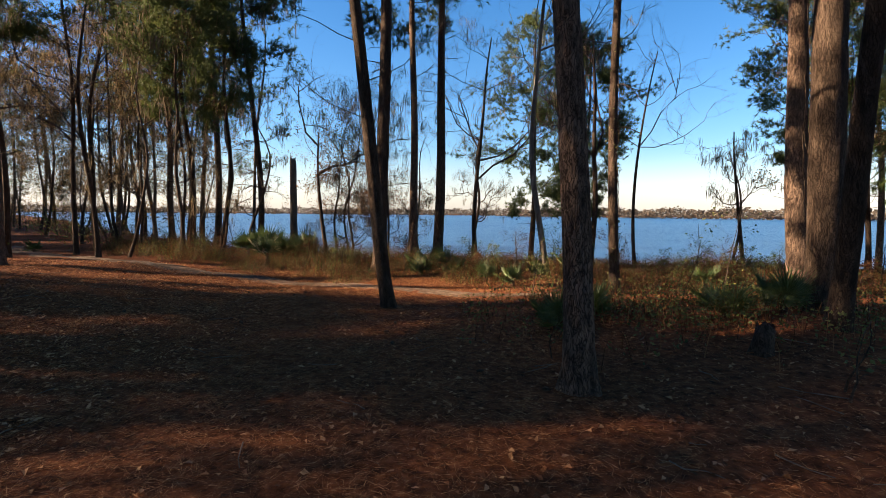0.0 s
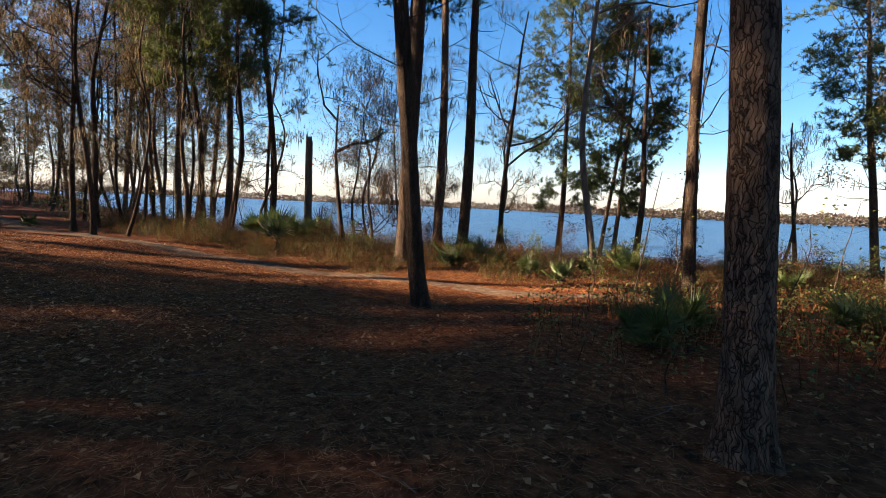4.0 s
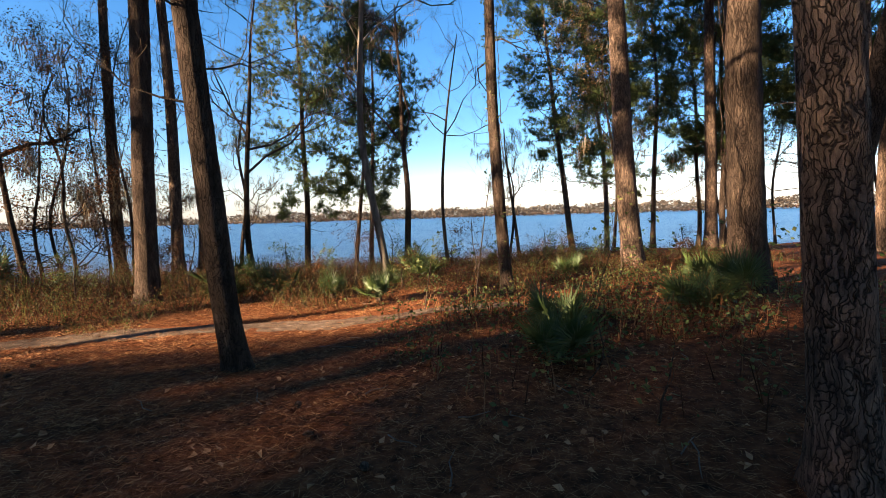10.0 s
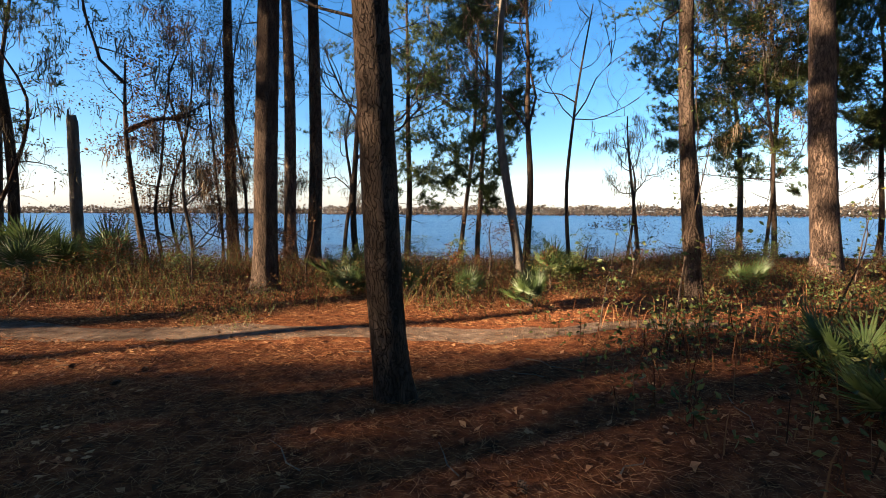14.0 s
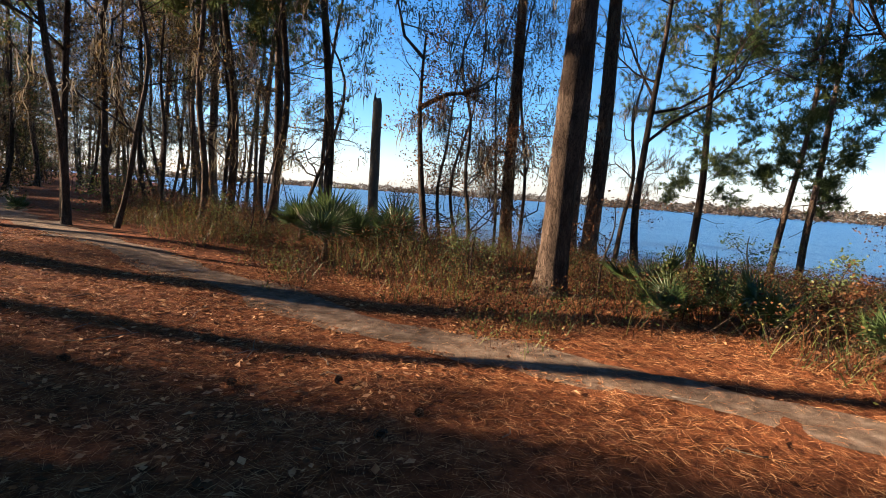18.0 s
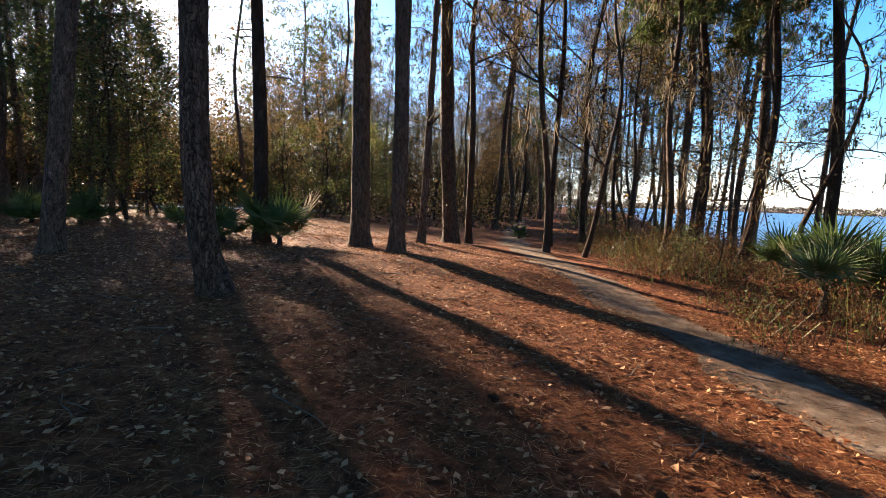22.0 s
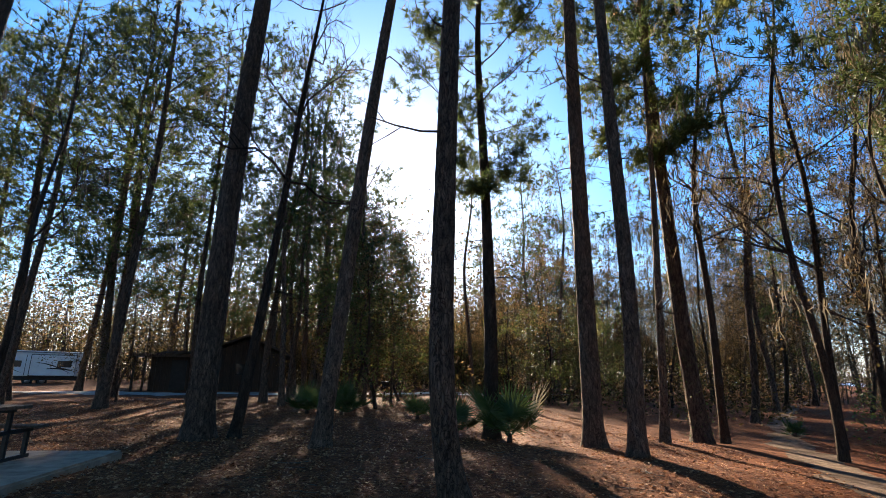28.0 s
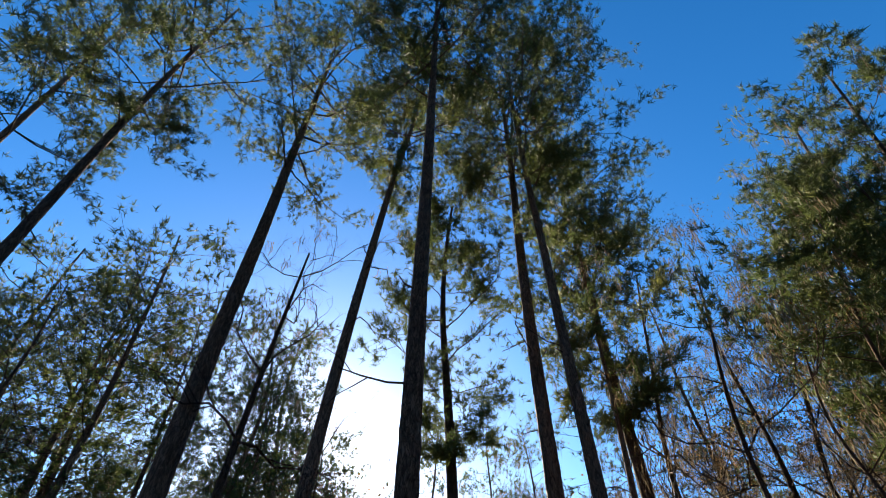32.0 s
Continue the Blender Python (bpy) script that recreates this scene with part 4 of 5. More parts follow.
bmesh.ops.recalc_face_normals(bm, faces=bm.faces)
bmesh.ops.bevel(bm, geom=bm.edges[:], offset=0.05, segments=2, affect="EDGES")
part("body", bm, WHITE_PAINT, trailer, "white panelled trailer body")
part("skirt", box_bm(0.05, -2.38, 0.42, 8.7, -0.02, 0.76, 0.02), BLACK_TRIM, trailer)
part("slide_out", box_bm(0.9, -0.02, 0.8, 4.0, 0.28, 2.5, 0.03), WHITE_PAINT, trailer)
part("slide_trim", box_bm(0.85, -0.015, 0.74, 4.05, 0.06, 2.56, 0.02), BLACK_TRIM, trailer)
part("window", box_bm(1.2, 0.27, 1.5, 2.2, 0.30, 2.05, 0.02), GLASS_DARK, trailer)
part("window", box_bm(0.3, -0.01, 1.5, 0.62, 0.03, 2.1, 0.02), GLASS_DARK, trailer)
part("window", box_bm(4.6, -0.01, 1.5, 5.3, 0.03, 2.0, 0.02), GLASS_DARK, trailer)
part("door", box_bm(4.3, -0.01, 0.8, 4.34, 0.02, 2.5, 0.005), BLACK_TRIM, trailer)
part("awning", tube([(0.3, 0.1, 2.72), (6.2, 0.1, 2.74)], [0.05, 0.05], 10), STEEL, trailer)


def swoosh(x0, z0, x1, z1, bow, w, y):
    t = np.linspace(0, 1, 9)
    x, z = x0 + (x1 - x0) * t, z0 + (z1 - z0) * t + bow * np.sin(np.pi * t)
    h = w * np.sin(np.pi * np.clip(t, 0.03, 0.97))
    v = np.concatenate([np.stack([x, 0 * x + y, z - h / 2], -1), np.stack([x, 0 * x + y, z + h / 2], -1), np.stack([x, 0 * x + y - 0.02, z - h / 2], -1), np.stack([x, 0 * x + y - 0.02, z + h / 2], -1)])
    f = [[i + 1, i, i + 9, i + 10] for i in range(8)] + [[i + 18, i + 19, i + 28, i + 27] for i in range(8)]
    return v, f


for a in ((1.2, 1.0, 3.8, 1.9, 0.18, 0.10, 0.286), (1.0, 1.2, 2.9, 1.35, 0.12, 0.16, 0.286), (4.5, 1.0, 8.2, 2.0, 0.25, 0.14, 0.006), (5.0, 0.95, 8.6, 1.5, 0.15, 0.2, 0.006), (6.5, 1.5, 9.8, 2.2, 0.15, 0.12, 0.006)):
    part("stripe", swoosh(*a), BLACK_TRIM, trailer, "", False)
for x in (3.0, 4.0):
    for y in (-2.25, -0.2):
        wheel = part("wheel", tube([(x, y - 0.11, 0.36), (x, y - 0.09, 0.36), (x, y + 0.09, 0.36), (x, y + 0.11, 0.36)], [0.30, 0.36, 0.36, 0.30], 24), TYRE, trailer)
        part("rim", tube([(x, y - 0.118, 0.36), (x, y + 0.118, 0.36)], [0.19, 0.19], 20), STEEL, wheel)
part("jack_leg", box_bm(8.2, -1.3, 0.0, 8.32, -1.18, 0.75, 0.01), BLACK_TRIM, trailer)
tagged(trailer, "white fifth-wheel camping trailer with dark swooping stripes", "trailer")
ROADLINE = [(-31, -30), (-33, -17), (-34.5, -8), (-35.5, 0), (-38.5, 12), (-47, 26)]
road = tagged(ribbon("road", ROADLINE, [1.7, 1.7], ROAD, 0.02, 9, 0.6), "pale gravel campground road among the trees", "road", kind="structure")

# a second campsite among the trees
pad = part("concrete_slab", box_bm(-1.6, -1.1, -0.1, 1.6, 1.1, 0.14, 0.03), CONCRETE, None)
pad.matrix_world = pose(-34.5, 8.5, float(gz(-34.5, 8.5)), 0, 0, 12)
tagged(pad, "small pale concrete pad at another campsite", "slab")
grill = new("camp_grill")
grill.location = (-33.0, 9.6, float(gz(-33.0, 9.6)))
part("post", tube([(0, 0, -0.1), (0, 0, 0.62)], [0.05, 0.05], 10), BLACK_TRIM, grill)
part("fire_box", box_bm(-0.28, -0.22, 0.62, 0.28, 0.22, 0.84, 0.02), BLACK_TRIM, grill)
part("grate", box_bm(-0.30, -0.24, 0.844, 0.30, 0.24, 0.87, 0.006), STEEL, grill, "pale steel grate")
tagged(grill, "steel camp grill on a post beside a concrete pad", "grill")

# ---- palmettos ----
def frond_mesh(seed, dead=False):
    """A fan leaf on a stalk: pleated blades that spread and split at their tips."""
    rng = np.random.default_rng(seed)
    verts, faces = [], []
    stalk = rng.uniform(0.22, 0.48)
    pts = [(0, 0.10 * s * s * stalk, s * stalk) for s in np.linspace(0, 1, 4)]
    v, f = tube(pts, [0.012, 0.010, 0.009, 0.008], 5)
    verts += v.tolist()
    faces += f
    hub = np.array(pts[-1])
    n = 30
    for k in range(n):
        a = radians(-118 + 236 * k / (n - 1)) + rng.normal(0, 0.015)
        L = (0.68 - 0.17 * abs(2 * k / (n - 1) - 1)) * rng.uniform(0.88, 1.08)
        d = np.array([math.sin(a), 0.12 * math.cos(a * 0.5), math.cos(a)])
        s = np.array([math.cos(a), 0, -math.sin(a)])
        back = np.array([0, 1.0, 0])
        w = 0.031 * L
        p1, p2 = hub + d * L * 0.40, hub + d * L + back * -0.10 * rng.uniform(0.2, 1.3) + np.array([0, 0, -0.03])
        if k == 0:
            h0 = len(verts)
            verts.append(hub.tolist())
        i = len(verts) - 1
        verts += [(p1 - s * w).tolist(), (p1 + back * 0.016).tolist(), (p1 + s * w).tolist(), p2.tolist()]
        faces += [[h0, i + 1, i + 2], [h0, i + 2, i + 3], [i + 1, i + 4, i + 2], [i + 2, i + 4, i + 3]]
    return mesh_of("frond", np.array(verts), faces, PALM_DEAD if dead else PALM, False)


FRONDS = [frond_mesh(200 + k) for k in range(5)]
FROND_DEAD = frond_mesh(220, True)


def palmetto(x, y, size, count, seed, label, dead=0, tall=0.0, flat=60):
    rng = np.random.default_rng(seed)
    root = new("palmetto")
    root.location = (x, y, float(gz(x, y)))
    v, f = tube([(0, 0, -0.08), (0.02, 0.01, 0.10), (0.02, 0.03, 0.12 + tall)], [0.07, 0.06, 0.03], 9)
    part("stem", (v, f), BARK_DARK, root)
    for k in range(count):
        me = FROND_DEAD if k < dead else FRONDS[rng.integers(0, 5)]
        ob = part("frond", me, PALM, root)
        az, tilt = 360 * k / count * 2.4 + rng.uniform(-25, 25), rng.uniform(6, flat) if k >= dead else rng.uniform(25, 45)
        s = 0.66 * size * rng.uniform(0.65, 1.2)
        ob.matrix_local = pose(0, 0, 0.05 + tall, 0, 0, az) @ pose(0, 0, 0, -tilt, 0, rng.uniform(-40, 40)) @ Matrix.Diagonal((s, s, s, 1))
    return tagged(root, label, "palmetto", "palmettos")


palmetto(1.82, 7.95, 1.0, 11, 300, "large green fan palmetto in the shade of the bank", flat=72)
palmetto(2.55, 8.75, 1.0, 10, 301, "green fan palmetto beside a larger one", flat=70)
palmetto(4.75, 8.35, 1.15, 12, 302, "dark green fan palmetto near the mound", flat=70)
palmetto(5.7, 8.35, 1.15, 10, 303, "dark green fan palmetto below the stout pine")
palmetto(0.29, 14.1, 1.05, 7, 304, "green fan palmetto on the bank beside the path")
palmetto(1.75, 12.7, 0.9, 7, 305, "low green palmetto at the edge of the brush")
palmetto(0.15, 14.9, 1.1, 7, 306, "green fan palmetto in the dry brush")
palmetto(-0.65, 14.5, 0.95, 7, 307, "low green palmetto in the dry brush")
palmetto(-0.5, 16.0, 1.30, 8, 308, "green palmetto behind the dry brush")
palmetto(-5.8, 18.3, 1.6, 11, 309, "sunlit green palmetto in the bank brush", tall=0.25)
palmetto(-6.6, 18.9, 1.7, 11, 310, "sunlit green palmetto in the bank brush", tall=0.25)
palmetto(-7.6, 19.6, 1.6, 10, 311, "sunlit green palmetto in the bank brush", tall=0.25)
palmetto(-4.8, 17.8, 1.5, 9, 312, "sunlit green palmetto in the bank brush", tall=0.25)
palmetto(-6.1, 17.3, 1.3, 9, 323, "palmetto with pale dead fronds in the bank brush", dead=3, tall=0.3)
palmetto(-14.3, 11.95, 1.9, 9, 313, "big backlit palmetto with one dead pale frond", dead=1, tall=0.06, flat=64)
palmetto(-15.4, 10.95, 1.7, 9, 314, "big backlit palmetto at the foot of a pine", tall=0.05, flat=64)
palmetto(-20.4, 8.0, 1.6, 11, 315, "dark palmetto beneath the pines", tall=0.04, flat=66)
palmetto(-21.3, 6.8, 1.6, 10, 316, "dark palmetto beneath the pines", tall=0.04, flat=66)
palmetto(-19.7, 10.4, 1.4, 10, 317, "dark palmetto beneath the pines", tall=0.04, flat=66)
palmetto(-17.6, 21.6, 0.8, 14, 318, "palmetto beside the path under mossy trees", flat=85)
palmetto(7.2, 9.9, 1.1, 8, 319, "palmetto in the brush behind the stout pine")
palmetto(1.15, 13.6, 0.75, 8, 324, "green fan palmetto among the bank bushes")
palmetto(2.7, 14.1, 0.8, 9, 325, "green fan palmetto among the bank bushes")
palmetto(6.9, 13.2, 0.85, 8, 326, "green fan palmetto on the sunlit bank")
palmetto(3.9, 15.2, 1.30, 8, 320, "green palmetto on the sunlit bank")

# ---- brush, litter, far shore ----
def curved(rng, roots, height, lean, width):
    """Bent stalks of two joints each."""
    n = len(roots)
    a = rng.uniform(0, 2 * np.pi, n)
    out = np.stack([np.cos(a), np.sin(a), 0 * a], -1) * (lean * rng.uniform(0.1, 1, n) * height)[:, None]
    up = np.array([[0, 0, 1.0]]) * height[:, None]
    mid, tip = roots + up * 0.62 + out * 0.35, roots + up * rng.uniform(0.8, 1.0, n)[:, None] + out
    s = np.stack([-np.sin(a + 0.8), np.cos(a + 0.8), 0 * a], -1) * width
    v = np.stack([roots - s, roots + s, mid + s * 0.7, mid - s * 0.7, tip], 1).reshape(-1, 3)
    b = np.arange(n)[:, None] * 5
    return v, np.concatenate([b + np.array([[0, 1, 2, 3]])]).tolist() + (b + np.array([[3, 2, 4]])).tolist()


def patches(rng, n, box, keep):
    x, y = rng.uniform(box[0], box[1], n), rng.uniform(box[2], box[3], n)
    m = rng.random(n) < keep(x, y)
    x, y = x[m], y[m]
    return np.stack([x, y, gz(x, y) - 0.02], -1)


def clump(x, y):
    return 0.5 + 0.28 * np.sin(1.7 * x + 0.9 * y) + 0.22 * np.sin(2.9 * y - 2.1 * x + 1.0) + 0.2 * np.sin(5.1 * x + 3.7 * y)


def brush_keep(x, y):
    s = shore(x, y) + 4.3
    edge = s + 0.5 * np.sin(1.9 * x) + 0.3 * np.sin(4.3 * x)
    return np.clip(edge / 0.5, 0, 1) * np.clip((9.5 - s) / 3, 0, 1) * np.clip(clump(x, y) + 0.25, 0, 1)


def tall_at(p):
    s = shore(p[:, 0], p[:, 1]) + 4.3
    left = np.clip((-p[:, 0] + 2.5) / 5, 0.0, 1)
    return (0.55 + 0.75 * np.clip(0.5 + 0.5 * np.sin(0.9 * p[:, 0] + 1.7 * np.sin(0.6 * p[:, 1])), 0, 1)) * (0.35 + 0.5 * np.clip(s / 1.2, 0, 1) * (0.35 + 0.65 * left)) * (0.75 + 0.4 * clump(p[:, 0], p[:, 1]))


rng = np.random.default_rng(21)
for name, mat_, count, lean, width, factor, label in (("dry_grass", BRUSH_DRY, 62000, 1.8, 0.0032, 0.62, "dry reddish-brown grass and stalks along the bank"), ("bare_twigs", BARK_DARK, 30000, 2.6, 0.0042, 0.72, "bare dark brown twigs arching over the bank"), ("green_brush", BRUSH_GREEN, 24000, 1.6, 0.005, 0.8, "green and yellow brush along the bank")):
    p = patches(rng, count, (-16, 14, 11, 28), brush_keep)
    h = tall_at(p) * rng.uniform(0.45, 1.15, len(p)) * factor
    v, f = curved(rng, p, h, lean, width)
    tagged(new(name, mesh_of(name, v, f, mat_, False)), label, "brush", kind="stuff")
    pick = p[rng.integers(0, len(p), 70000 if name == "dry_grass" else 30000)]
    c = pick + np.stack([rng.normal(0, 0.12, len(pick)), rng.normal(0, 0.12, len(pick)), rng.uniform(0.03, 0.8, len(pick)) * tall_at(pick)], -1)
    lv, lf = leaf_quads(rng, c, 0.036)
    nm = "brush_leaves"
    tagged(new(nm, mesh_of(nm, lv, lf, FOLIAGE if name == "green_brush" else RUSSET, False)), "small dry and green leaves of the bank brush", "foliage", kind="stuff")
p = patches(rng, 30000, (-60, -14, 18, 75), lambda x, y: brush_keep(x, y) * 0.6)
v, f = curved(rng, p, tall_at(p) * rng.uniform(0.4, 1.0, len(p)), 1.3, 0.009)
tagged(new("dry_grass", mesh_of("dry_grass", v, f, BRUSH_DRY, False)), "dry grass along the far stretch of bank", "brush", kind="stuff")


def shade_keep(x, y):
    return np.clip(np.exp(-((x - 3.2) / 2.2) ** 2 - ((y - 9.2) / 1.6) ** 2) * 1.4 + np.exp(-((x - 6.0) / 2.5) ** 2 - ((y - 9.0) / 2.2) ** 2), 0, 1) * np.clip(clump(x, y), 0, 1)


p = patches(rng, 9000, (0.3, 11, 5.5, 13), shade_keep)
v, f = curved(rng, p, rng.uniform(0.15, 0.6, len(p)), 0.8, 0.006)
tagged(new("dry_grass", mesh_of("dry_grass", v, f, BRUSH_DRY, False)), "thin dry stalks around the palmettos", "brush", kind="stuff")
pick = p[rng.integers(0, len(p), 7000)]
lv, lf = leaf_quads(rng, pick + np.stack([rng.normal(0, 0.1, 7000), rng.normal(0, 0.1, 7000), rng.uniform(0.03, 0.4, 7000)], -1), 0.06)
tagged(new("low_shrubs", mesh_of("low_shrubs", lv, lf, BRUSH_GREEN, False)), "low leafy shrubs around the palmettos", "shrubs", kind="stuff")

# saplings, stump, bushes, thickets
def sapling(x, y, h, seed, label, leaves=0):
    return hardwood("sapling", x, y, 0.008 + 0.003 * h, h, (0.12 * h, -0.08 * h), 0.05, (0.35, 0.55, 0.75, 0.92), 0.35, seed, label, leaves=leaves, leaf=BRUSH_GREEN, split=False, depth=1)


sapling(1.43, 6.46, 0.7, 400, "thin leafless sapling in the leaf litter", 12)
sapling(3.9, 4.7, 0.8, 401, "pale dry twigs standing in the shade", 10)
sapling(4.05, 4.95, 0.9, 402, "pale dry twigs standing in the shade", 16)
sapling(2.57, 10.71, 2.3, 403, "thin bare sapling beside the ivy-clad pine", 10)
sapling(2.05, 11.4, 1.2, 404, "low leafy sapling at the end of the path", 60)
sapling(1.73, 7.44, 0.8, 405, "small bare sapling beside the palmetto", 14)
sapling(5.0, 10.4, 1.6, 406, "slender sapling in the bank brush", 50)
sapling(6.1, 10.9, 1.9, 407, "slender sapling in the bank brush", 70)

stump = new("tree_stump")
stump.location = (4.0, 6.2, float(gz(4.0, 6.2)))
srng = np.random.default_rng(41)
line = trunk_line(srng, 0.34, (0.04, 0.0), 0.01, 7)
sv, sf = trunk_geo(srng, line, 0.11, 0.34, 0.85, 18, 0.04, 0.4)
sv = sv.reshape(-1, 18, 3)
sv[-1, :, 2] += srng.uniform(-0.07, 0.09, 18)
part("stump_wood", (sv.reshape(-1, 3), sf), BARK_DARK, stump)
tagged(stump, "low rotten tree stump in the shade near palmettos", "stump")

for k in range(16):
    bx = -13 + k * 1.65 + rng.uniform(-0.6, 0.6)
    by = float(np.interp(bx, LIP_X, LIP_Y)) + rng.uniform(-3.6, -0.5)
    hardwood("bush", bx, by, 0.02, rng.uniform(0.9, 1.5), (0.1, 0.1), 0.06, (0.15, 0.3, 0.45, 0.6, 0.8), 0.55, 420 + k, "tangled bank bush with small russet and green leaves", leaves=700, leaf=(BRUSH_GREEN, RUSSET)[k % 2], split=False, depth=2, leaf_size=0.038)


for k in range(18):
    bx = -1.5 + k * 0.8 + rng.uniform(-0.4, 0.4)
    by = float(np.interp(bx, LIP_X, LIP_Y)) + rng.uniform(-3.8, 0.8)
    hardwood("bush", bx, by, 0.016, rng.uniform(0.5, 1.0), (0.15, -0.1), 0.08, (0.1, 0.25, 0.4, 0.55, 0.75, 0.92), 0.5, 460 + k, "leafy green bush among the dry bank grass" if k % 3 else "russet bush among the dry bank grass", leaves=620, leaf=(RUSSET, BRUSH_GREEN, FOLIAGE)[k % 3], split=False, depth=2, leaf_size=0.042)


def thicket(name, n, box, allow, top, size, material, label, seed):
    """Far leafy undergrowth: loose clouds of leaves with an uneven top."""
    q = np.random.default_rng(seed)
    x, y = q.uniform(box[0], box[1], n), q.uniform(box[2], box[3], n)
    m = allow(x, y)
    x, y = x[m], y[m]
    top = top(x) if callable(top) else top
    cap = top * np.clip(0.55 + 0.3 * np.sin(0.35 * x + 0.5 * y) + 0.25 * np.sin(0.21 * y - 0.6 * x + 2) + 0.2 * np.sin(1.1 * y), 0.12, 1.2)
    z = gz(x, y) + cap * q.random(len(x)) ** 1.3
    v, f = leaf_quads(q, np.stack([x, y, z], -1), size)
    tagged(new(name, mesh_of(name, v, f, material, False)), label, "undergrowth", kind="stuff")


def west(x, y):
    return (shore(x, y) < -9) & ~((x > -60) & (y < 6)) & ((x < -40) | (rng.random(x.shape) < 0.5))


def rising(x):
    """Undergrowth stands higher the deeper it lies in the woods."""
    return np.clip((-x - 20) * 0.32, 0.8, 13.0)


def deep_woods(name, count, per, box, allow, size, material, label, seed, tall=None):
    """Far woods: leaning thin stems with loose clumps of leaves on them."""
    q = np.random.default_rng(seed)
    x, y = q.uniform(box[0], box[1], count), q.uniform(box[2], box[3], count)
    m = allow(x, y)
    x, y = x[m], y[m]
    h = (rising(x) if tall is None else tall) * np.clip(q.gamma(5.0, 0.17, len(x)), 0.3, 1.6)
    foot = np.stack([x, y, gz(x, y) - 0.1], -1)
    head = foot + np.stack([q.normal(0, 0.12, len(x)) * h, q.normal(0, 0.12, len(x)) * h, h * 1.1], -1)
    sv, sf = blades(q, foot, foot + (head - foot) * q.uniform(0.4, 1.0, (len(x), 1)), 0.010 + 0.004 * h)
    tagged(new("thin_stems", mesh_of("thin_stems", sv, sf, BARK_DARK, False)), "thin dark stems deep in the woods", "stems", kind="stuff")
    t = q.beta(1.5, 1.2, (len(x), per))[..., None]
    c = foot[:, None] + (head - foot)[:, None] * t + q.normal(0, 1, (len(x), per, 3)) * (0.20 * h + 0.2)[:, None, None] * (1, 1, 0.6)
    c = c.reshape(-1, 3)
    c[:, 2] = np.maximum(c[:, 2], gz(c[:, 0], c[:, 1]) + 0.02)
    v, f = leaf_quads(q, c, size)
    tagged(new(name, mesh_of(name, v, f, material, False)), label, "undergrowth", kind="stuff")


deep_woods("undergrowth", 3200, 62, (-105, -46, -70, 85), west, 0.31, WINTER, "brown and olive undergrowth deep in the woods", 31)
deep_woods("undergrowth", 700, 50, (-105, -44, -70, 85), west, 0.24, FOLIAGE, "olive undergrowth deep in the woods", 36)
deep_woods("undergrowth", 900, 60, (-60, -9, 18, 80), lambda x, y: (shore(x, y) < 7) & (shore(x, y) > -4) & (x < -0.4 * y), 0.10, WINTER, "brown leafy stems crowding the bank", 37, 3.2)
deep_woods("undergrowth", 700, 46, (-75, -33, 30, 90), lambda x, y: (shore(x, y) < -3) & (shore(x, y) > -10), 0.16, WINTER, "brown leafy stems where the path bends away", 38, 6.0)
deep_woods("undergrowth", 1100, 60, (-104, -62, -72, 8), lambda x, y: x < -60, 0.33, WINTER, "brown undergrowth behind the cabin and the trailer", 39, 13.0)
deep_woods("undergrowth", 1000, 66, (-108, -58, -4, 26), lambda x, y: x < -58, 0.31, WINTER, "brown undergrowth at the far end of the clearing", 43, 10.0)
deep_woods("undergrowth", 420, 50, (-60, -18, -66, -33), lambda x, y: y < -30, 0.18, WINTER, "brown undergrowth beyond the campground road", 40, 8.0)
thicket("undergrowth", 15000, (-46, -27, 5, 75), west, rising, 0.2, WINTER, "brown and olive undergrowth in the woods", 32)
thicket("undergrowth", 9000, (-46, -17, 20, 60), lambda x, y: (shore(x, y) < -1) & (shore(x, y) > -5.5), 2.4, 0.16, FOLIAGE, "olive undergrowth between the path and the bank", 33)
thicket("undergrowth", 12000, (-46, -20, 20, 70), lambda x, y: shore(x, y) < -8, 3.4, 0.2, WINTER, "russet undergrowth beside the far path", 34)
thicket("undergrowth", 9000, (12, 60, -20, 22), lambda x, y: (shore(x, y) < 2) & (x > 14 - 0.2 * y), 2.0, 0.2, BRUSH_GREEN, "green undergrowth in the shaded woods", 35)

# fallen needles and leaves
def off_trail(x, y):
    d = np.full(np.shape(x), 9.0)
    for (ax, ay), (bx, by) in zip(TRAIL[:-1], TRAIL[1:]):
        t = np.clip(((x - ax) * (bx - ax) + (y - ay) * (by - ay)) / ((bx - ax) ** 2 + (by - ay) ** 2), 0, 1)
        d = np.minimum(d, np.hypot(x - ax - t * (bx - ax), y - ay - t * (by - ay)))
    return d


n = 330000
x = rng.normal(-3.0, 4.2, n)
y = rng.uniform(0.8, 15.5, n)
d = off_trail(x, y)
m = (d > 0.26 + 0.2 * rng.random(n)) | (rng.random(n) < 0.16)
x, y = x[m], y[m]
a, L = rng.uniform(0, 2 * np.pi, len(x)), rng.uniform(0.05, 0.13, len(x))
root = np.stack([x, y, gz(x, y) + rng.uniform(0.0, 0.03, len(x))], -1)
tip = root + np.stack([np.cos(a) * L, np.sin(a) * L, rng.uniform(-0.015, 0.05, len(x))], -1)
v, f = blades(rng, root, tip, 0.0013)
tagged(new("fallen_needles", mesh_of("fallen_needles", v, f, NEEDLES_DRY, False)), "fallen orange-brown pine needles over the ground", "pine needles", kind="stuff")


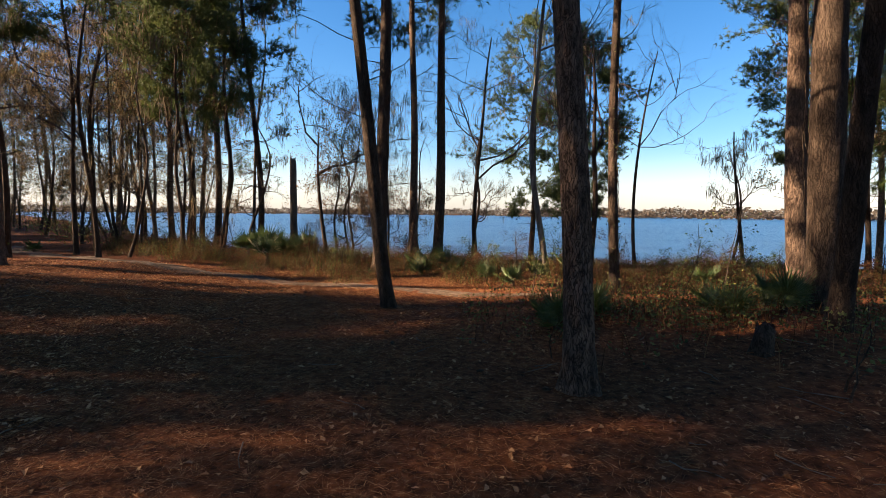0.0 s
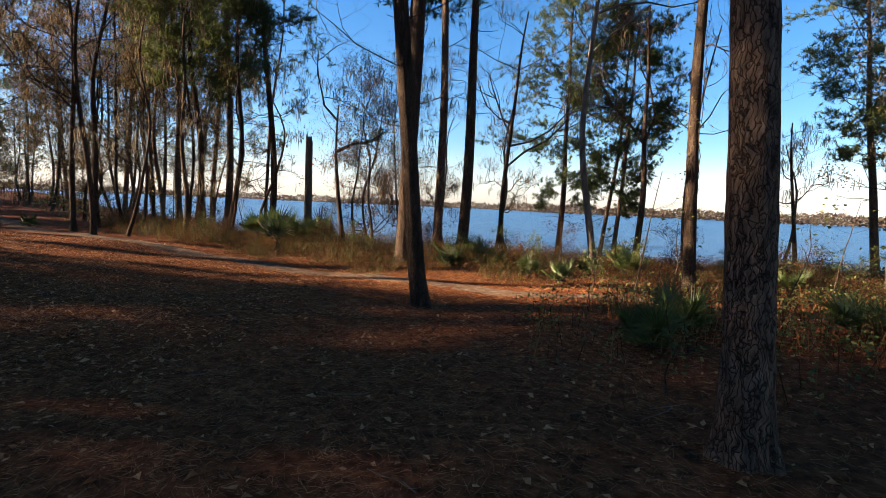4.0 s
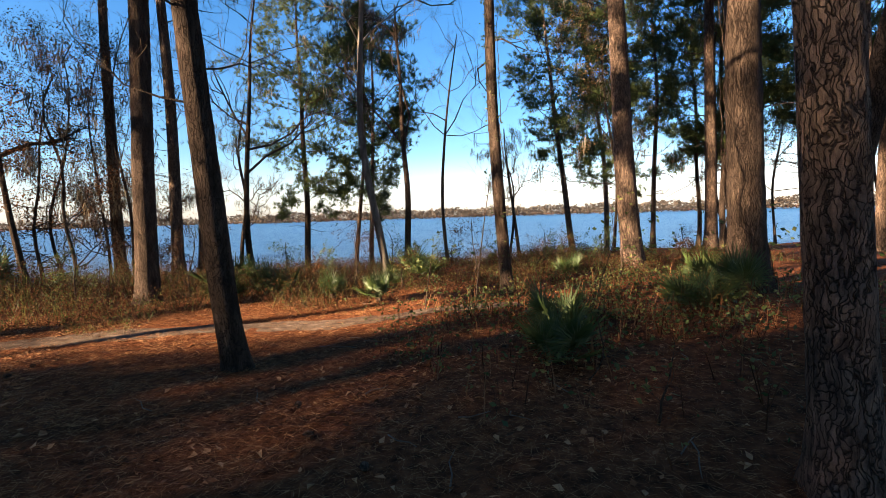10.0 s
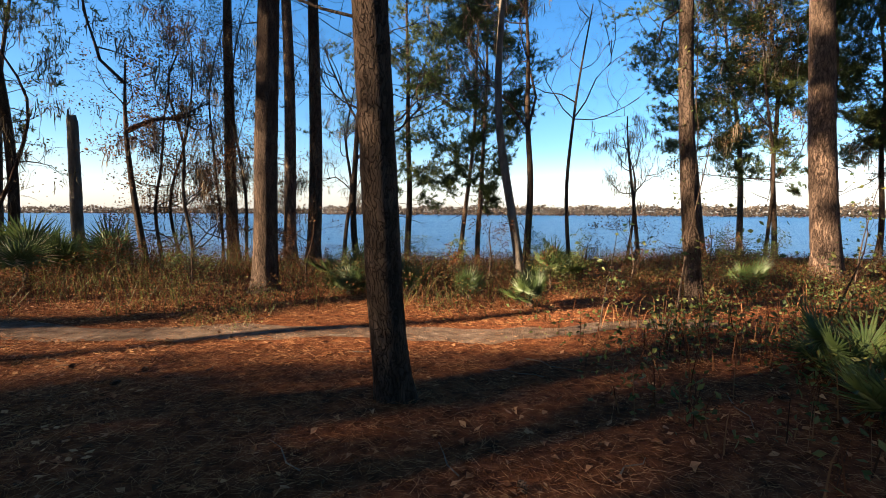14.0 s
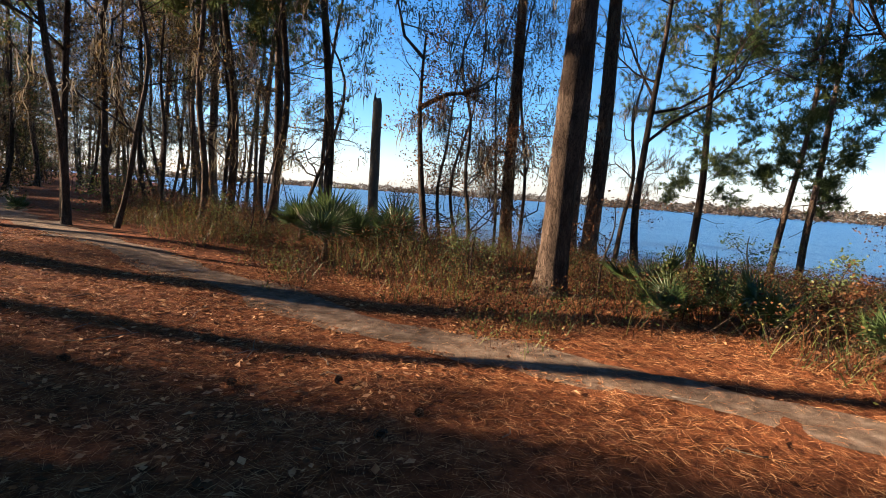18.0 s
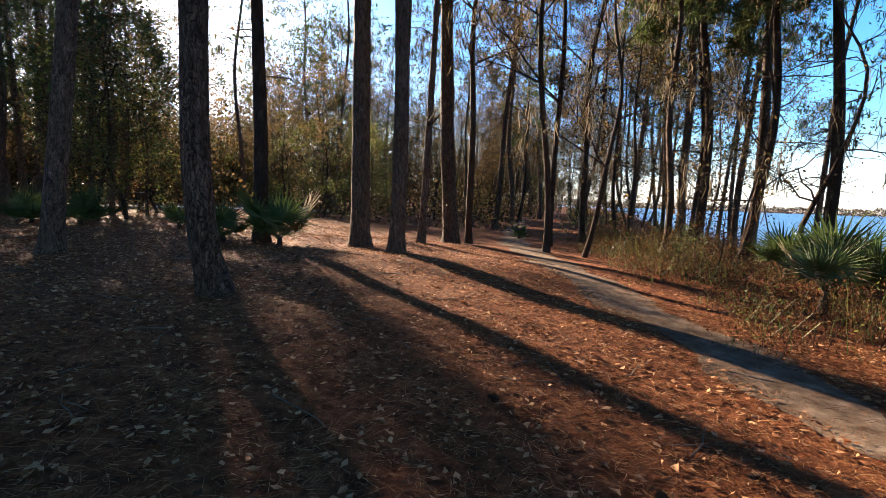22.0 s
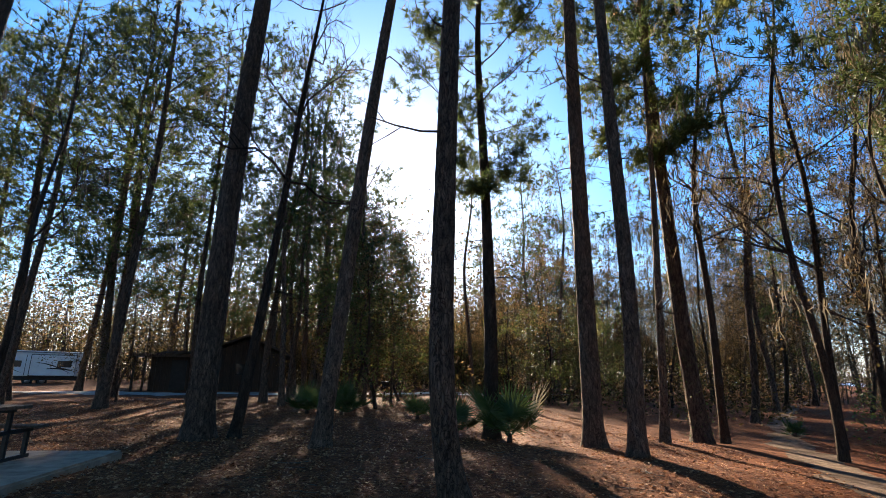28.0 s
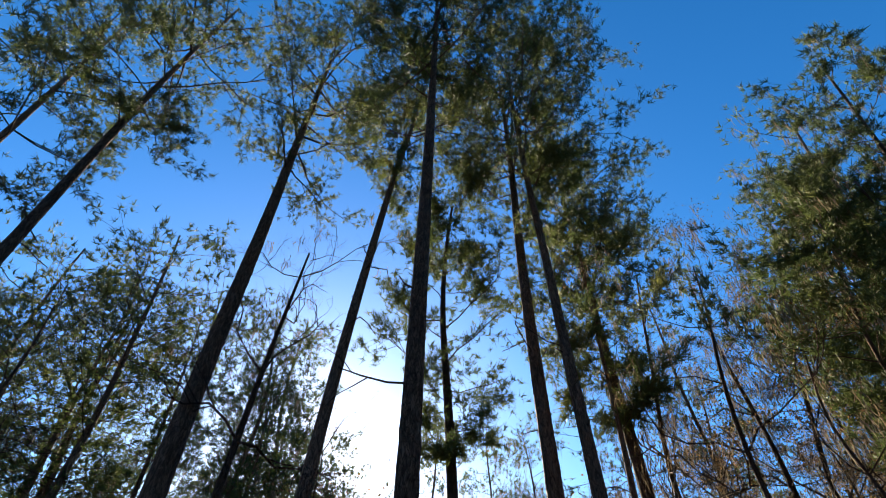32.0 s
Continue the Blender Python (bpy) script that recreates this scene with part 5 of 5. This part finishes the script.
def fallen_leaf(rng, p, size):
    """Curled oak leaves lying on the ground: a ridge and two lobed halves each."""
    n = len(p)
    a = rng.uniform(0, 2 * np.pi, n)
    d, s = np.stack([np.cos(a), np.sin(a), 0 * a], -1), np.stack([-np.sin(a), np.cos(a), 0 * a], -1)
    L = (size * rng.uniform(0.6, 1.3, n))[:, None]
    up = np.array([[0, 0, 1.0]]) * L
    tilt = rng.uniform(-0.25, 0.35, (n, 1))
    c1, c2 = rng.uniform(-0.05, 0.35, (n, 1)), rng.uniform(-0.05, 0.35, (n, 1))
    pts = [p, p + d * L * 0.35 + s * L * 0.28 + up * c1, p + d * L * 0.6 + s * L * 0.16 + up * (c1 * 0.6 + tilt * 0.5), p + d * L + up * tilt, p + d * L * 0.6 - s * L * 0.16 + up * (c2 * 0.6 + tilt * 0.5), p + d * L * 0.35 - s * L * 0.28 + up * c2, p + d * L * 0.5 + up * tilt * 0.4]
    v = np.stack(pts, 1).reshape(-1, 3)
    b = np.arange(n)[:, None] * 7
    return v, np.concatenate([b + np.array([[0, 1, 6]]), b + np.array([[1, 2, 6]]), b + np.array([[2, 3, 6]]), b + np.array([[3, 4, 6]]), b + np.array([[4, 5, 6]]), b + np.array([[5, 0, 6]])])


n = 24000
x, y = rng.uniform(-17, 5, n), rng.uniform(0.6, 14, n)
m = (rng.random(n) < np.where(y > 9.5 + 0.1 * x, 0.25, 0.9) * np.where(x > -4, 0.5, 1.0)) & (off_trail(x, y) > 0.3)
x, y = x[m], y[m]
v, f = fallen_leaf(rng, np.stack([x, y, gz(x, y) + 0.012], -1), 0.068)
tagged(new("fallen_leaves", mesh_of("fallen_leaves", v, f, LEAF_DRY, False)), "pale curled fallen leaves scattered over the litter", "fallen leaves", kind="stuff")

n = 78000
x, y = rng.uniform(-31, -3, n), rng.uniform(-3.5, 16.5, n)
m = off_trail(x, y) > 0.3
x, y = x[m], y[m]
lv, lf = leaf_quads(rng, np.stack([x, y, gz(x, y) + rng.uniform(0.012, 0.035, len(x))], -1), 0.06, 0.0)
lv = lv.reshape(-1, 4, 3)
lv[:, 1:, 2] = lv[:, :1, 2] + (lv[:, 1:, 2] - lv[:, :1, 2]) * 0.45
lv[:, :, 2] = np.maximum(lv[:, :, 2], gz(lv[:, :, 0], lv[:, :, 1]) + 0.006)
tagged(new("fallen_leaves", mesh_of("fallen_leaves", lv.reshape(-1, 3), lf, LEAF_DRY, False)), "small pale fallen leaves covering the clearing", "fallen leaves", kind="stuff")

# fallen twigs and pine cones
pieces = []
for k in range(150):
    x, y = rng.uniform(-13, 5), rng.uniform(1, 14)
    a, L = rng.uniform(0, 6.28), rng.uniform(0.15, 0.6)
    t = np.linspace(0, 1, 4)
    px, py = x + np.cos(a) * L * t + rng.normal(0, 0.02, 4), y + np.sin(a) * L * t + rng.normal(0, 0.02, 4)
    pieces.append(tube(np.stack([px, py, gz(px, py) + 0.014], -1), np.linspace(0.007, 0.003, 4), 4))
tagged(new("fallen_twigs", mesh_of("fallen_twigs", *joined(pieces), DEADWOOD)), "thin grey twigs fallen on the litter", "twigs", kind="stuff")


def pine_cone(x, y):
    root = new("pine_cone")
    v, f = [], []
    for row in range(8):
        r = 0.028 * math.sin(math.pi * (row + 1.2) / 9.5)
        for k in range(8):
            a, z = 0.785 * k + 0.39 * (row % 2), 0.010 * row
            c, s_ = math.cos(a), math.sin(a)
            b = len(v)
            v += [(c * r * 0.5, s_ * r * 0.5, z), (c * r - s_ * 0.007, s_ * r + c * 0.007, z + 0.009), (c * r * 1.15, s_ * r * 1.15, z + 0.013), (c * r + s_ * 0.007, s_ * r - c * 0.007, z + 0.009)]
            f.append([b, b + 1, b + 2, b + 3])
    part("husk", (np.array(v), f), BARK_PINE, root, "", False)
    part("core", tube([(0, 0, 0), (0, 0, 0.045), (0, 0, 0.085)], [0.012, 0.016, 0.004], 7), BARK_DARK, root)
    root.matrix_world = pose(x, y, float(gz(x, y)) + 0.028, 84, 0, 40)
    return tagged(root, "brown open pine cone lying on the needles", "pine cone", "pine cones")


cone = pine_cone(-4.4, 11.3)
for k in range(26):
    x, y = rng.uniform(-11, 2.5), rng.uniform(2.5, 12)
    copy_thing(cone, pose(x, y, float(gz(x, y)) + 0.028, rng.uniform(70, 95), 0, rng.uniform(0, 360)))

# far shore woods
n = 36000
side = rng.uniform(-48, 80, n)
dist = np.interp(side, FAR_SIDE, FAR_DIST) + rng.uniform(0, 110, n)
ridge = 10.5 + 1.6 * np.sin(side * 1.1) + 0.9 * np.sin(side * 4.3 + 1) + 0.7 * np.sin(side * 11.0) + 0.5 * np.sin(side * 29.0)
high = ridge * rng.beta(1.2, 1.0, n)
v, f = leaf_quads(rng, np.stack([dist * np.sin(np.radians(side)), dist * np.cos(np.radians(side)), LAKE + 0.6 + high], -1), 3.1, 0.1)
tagged(new("far_woods", mesh_of("far_woods", v, f, FAR_WOODS, False)), "brown winter woods along the far shore", "woods", kind="stuff")
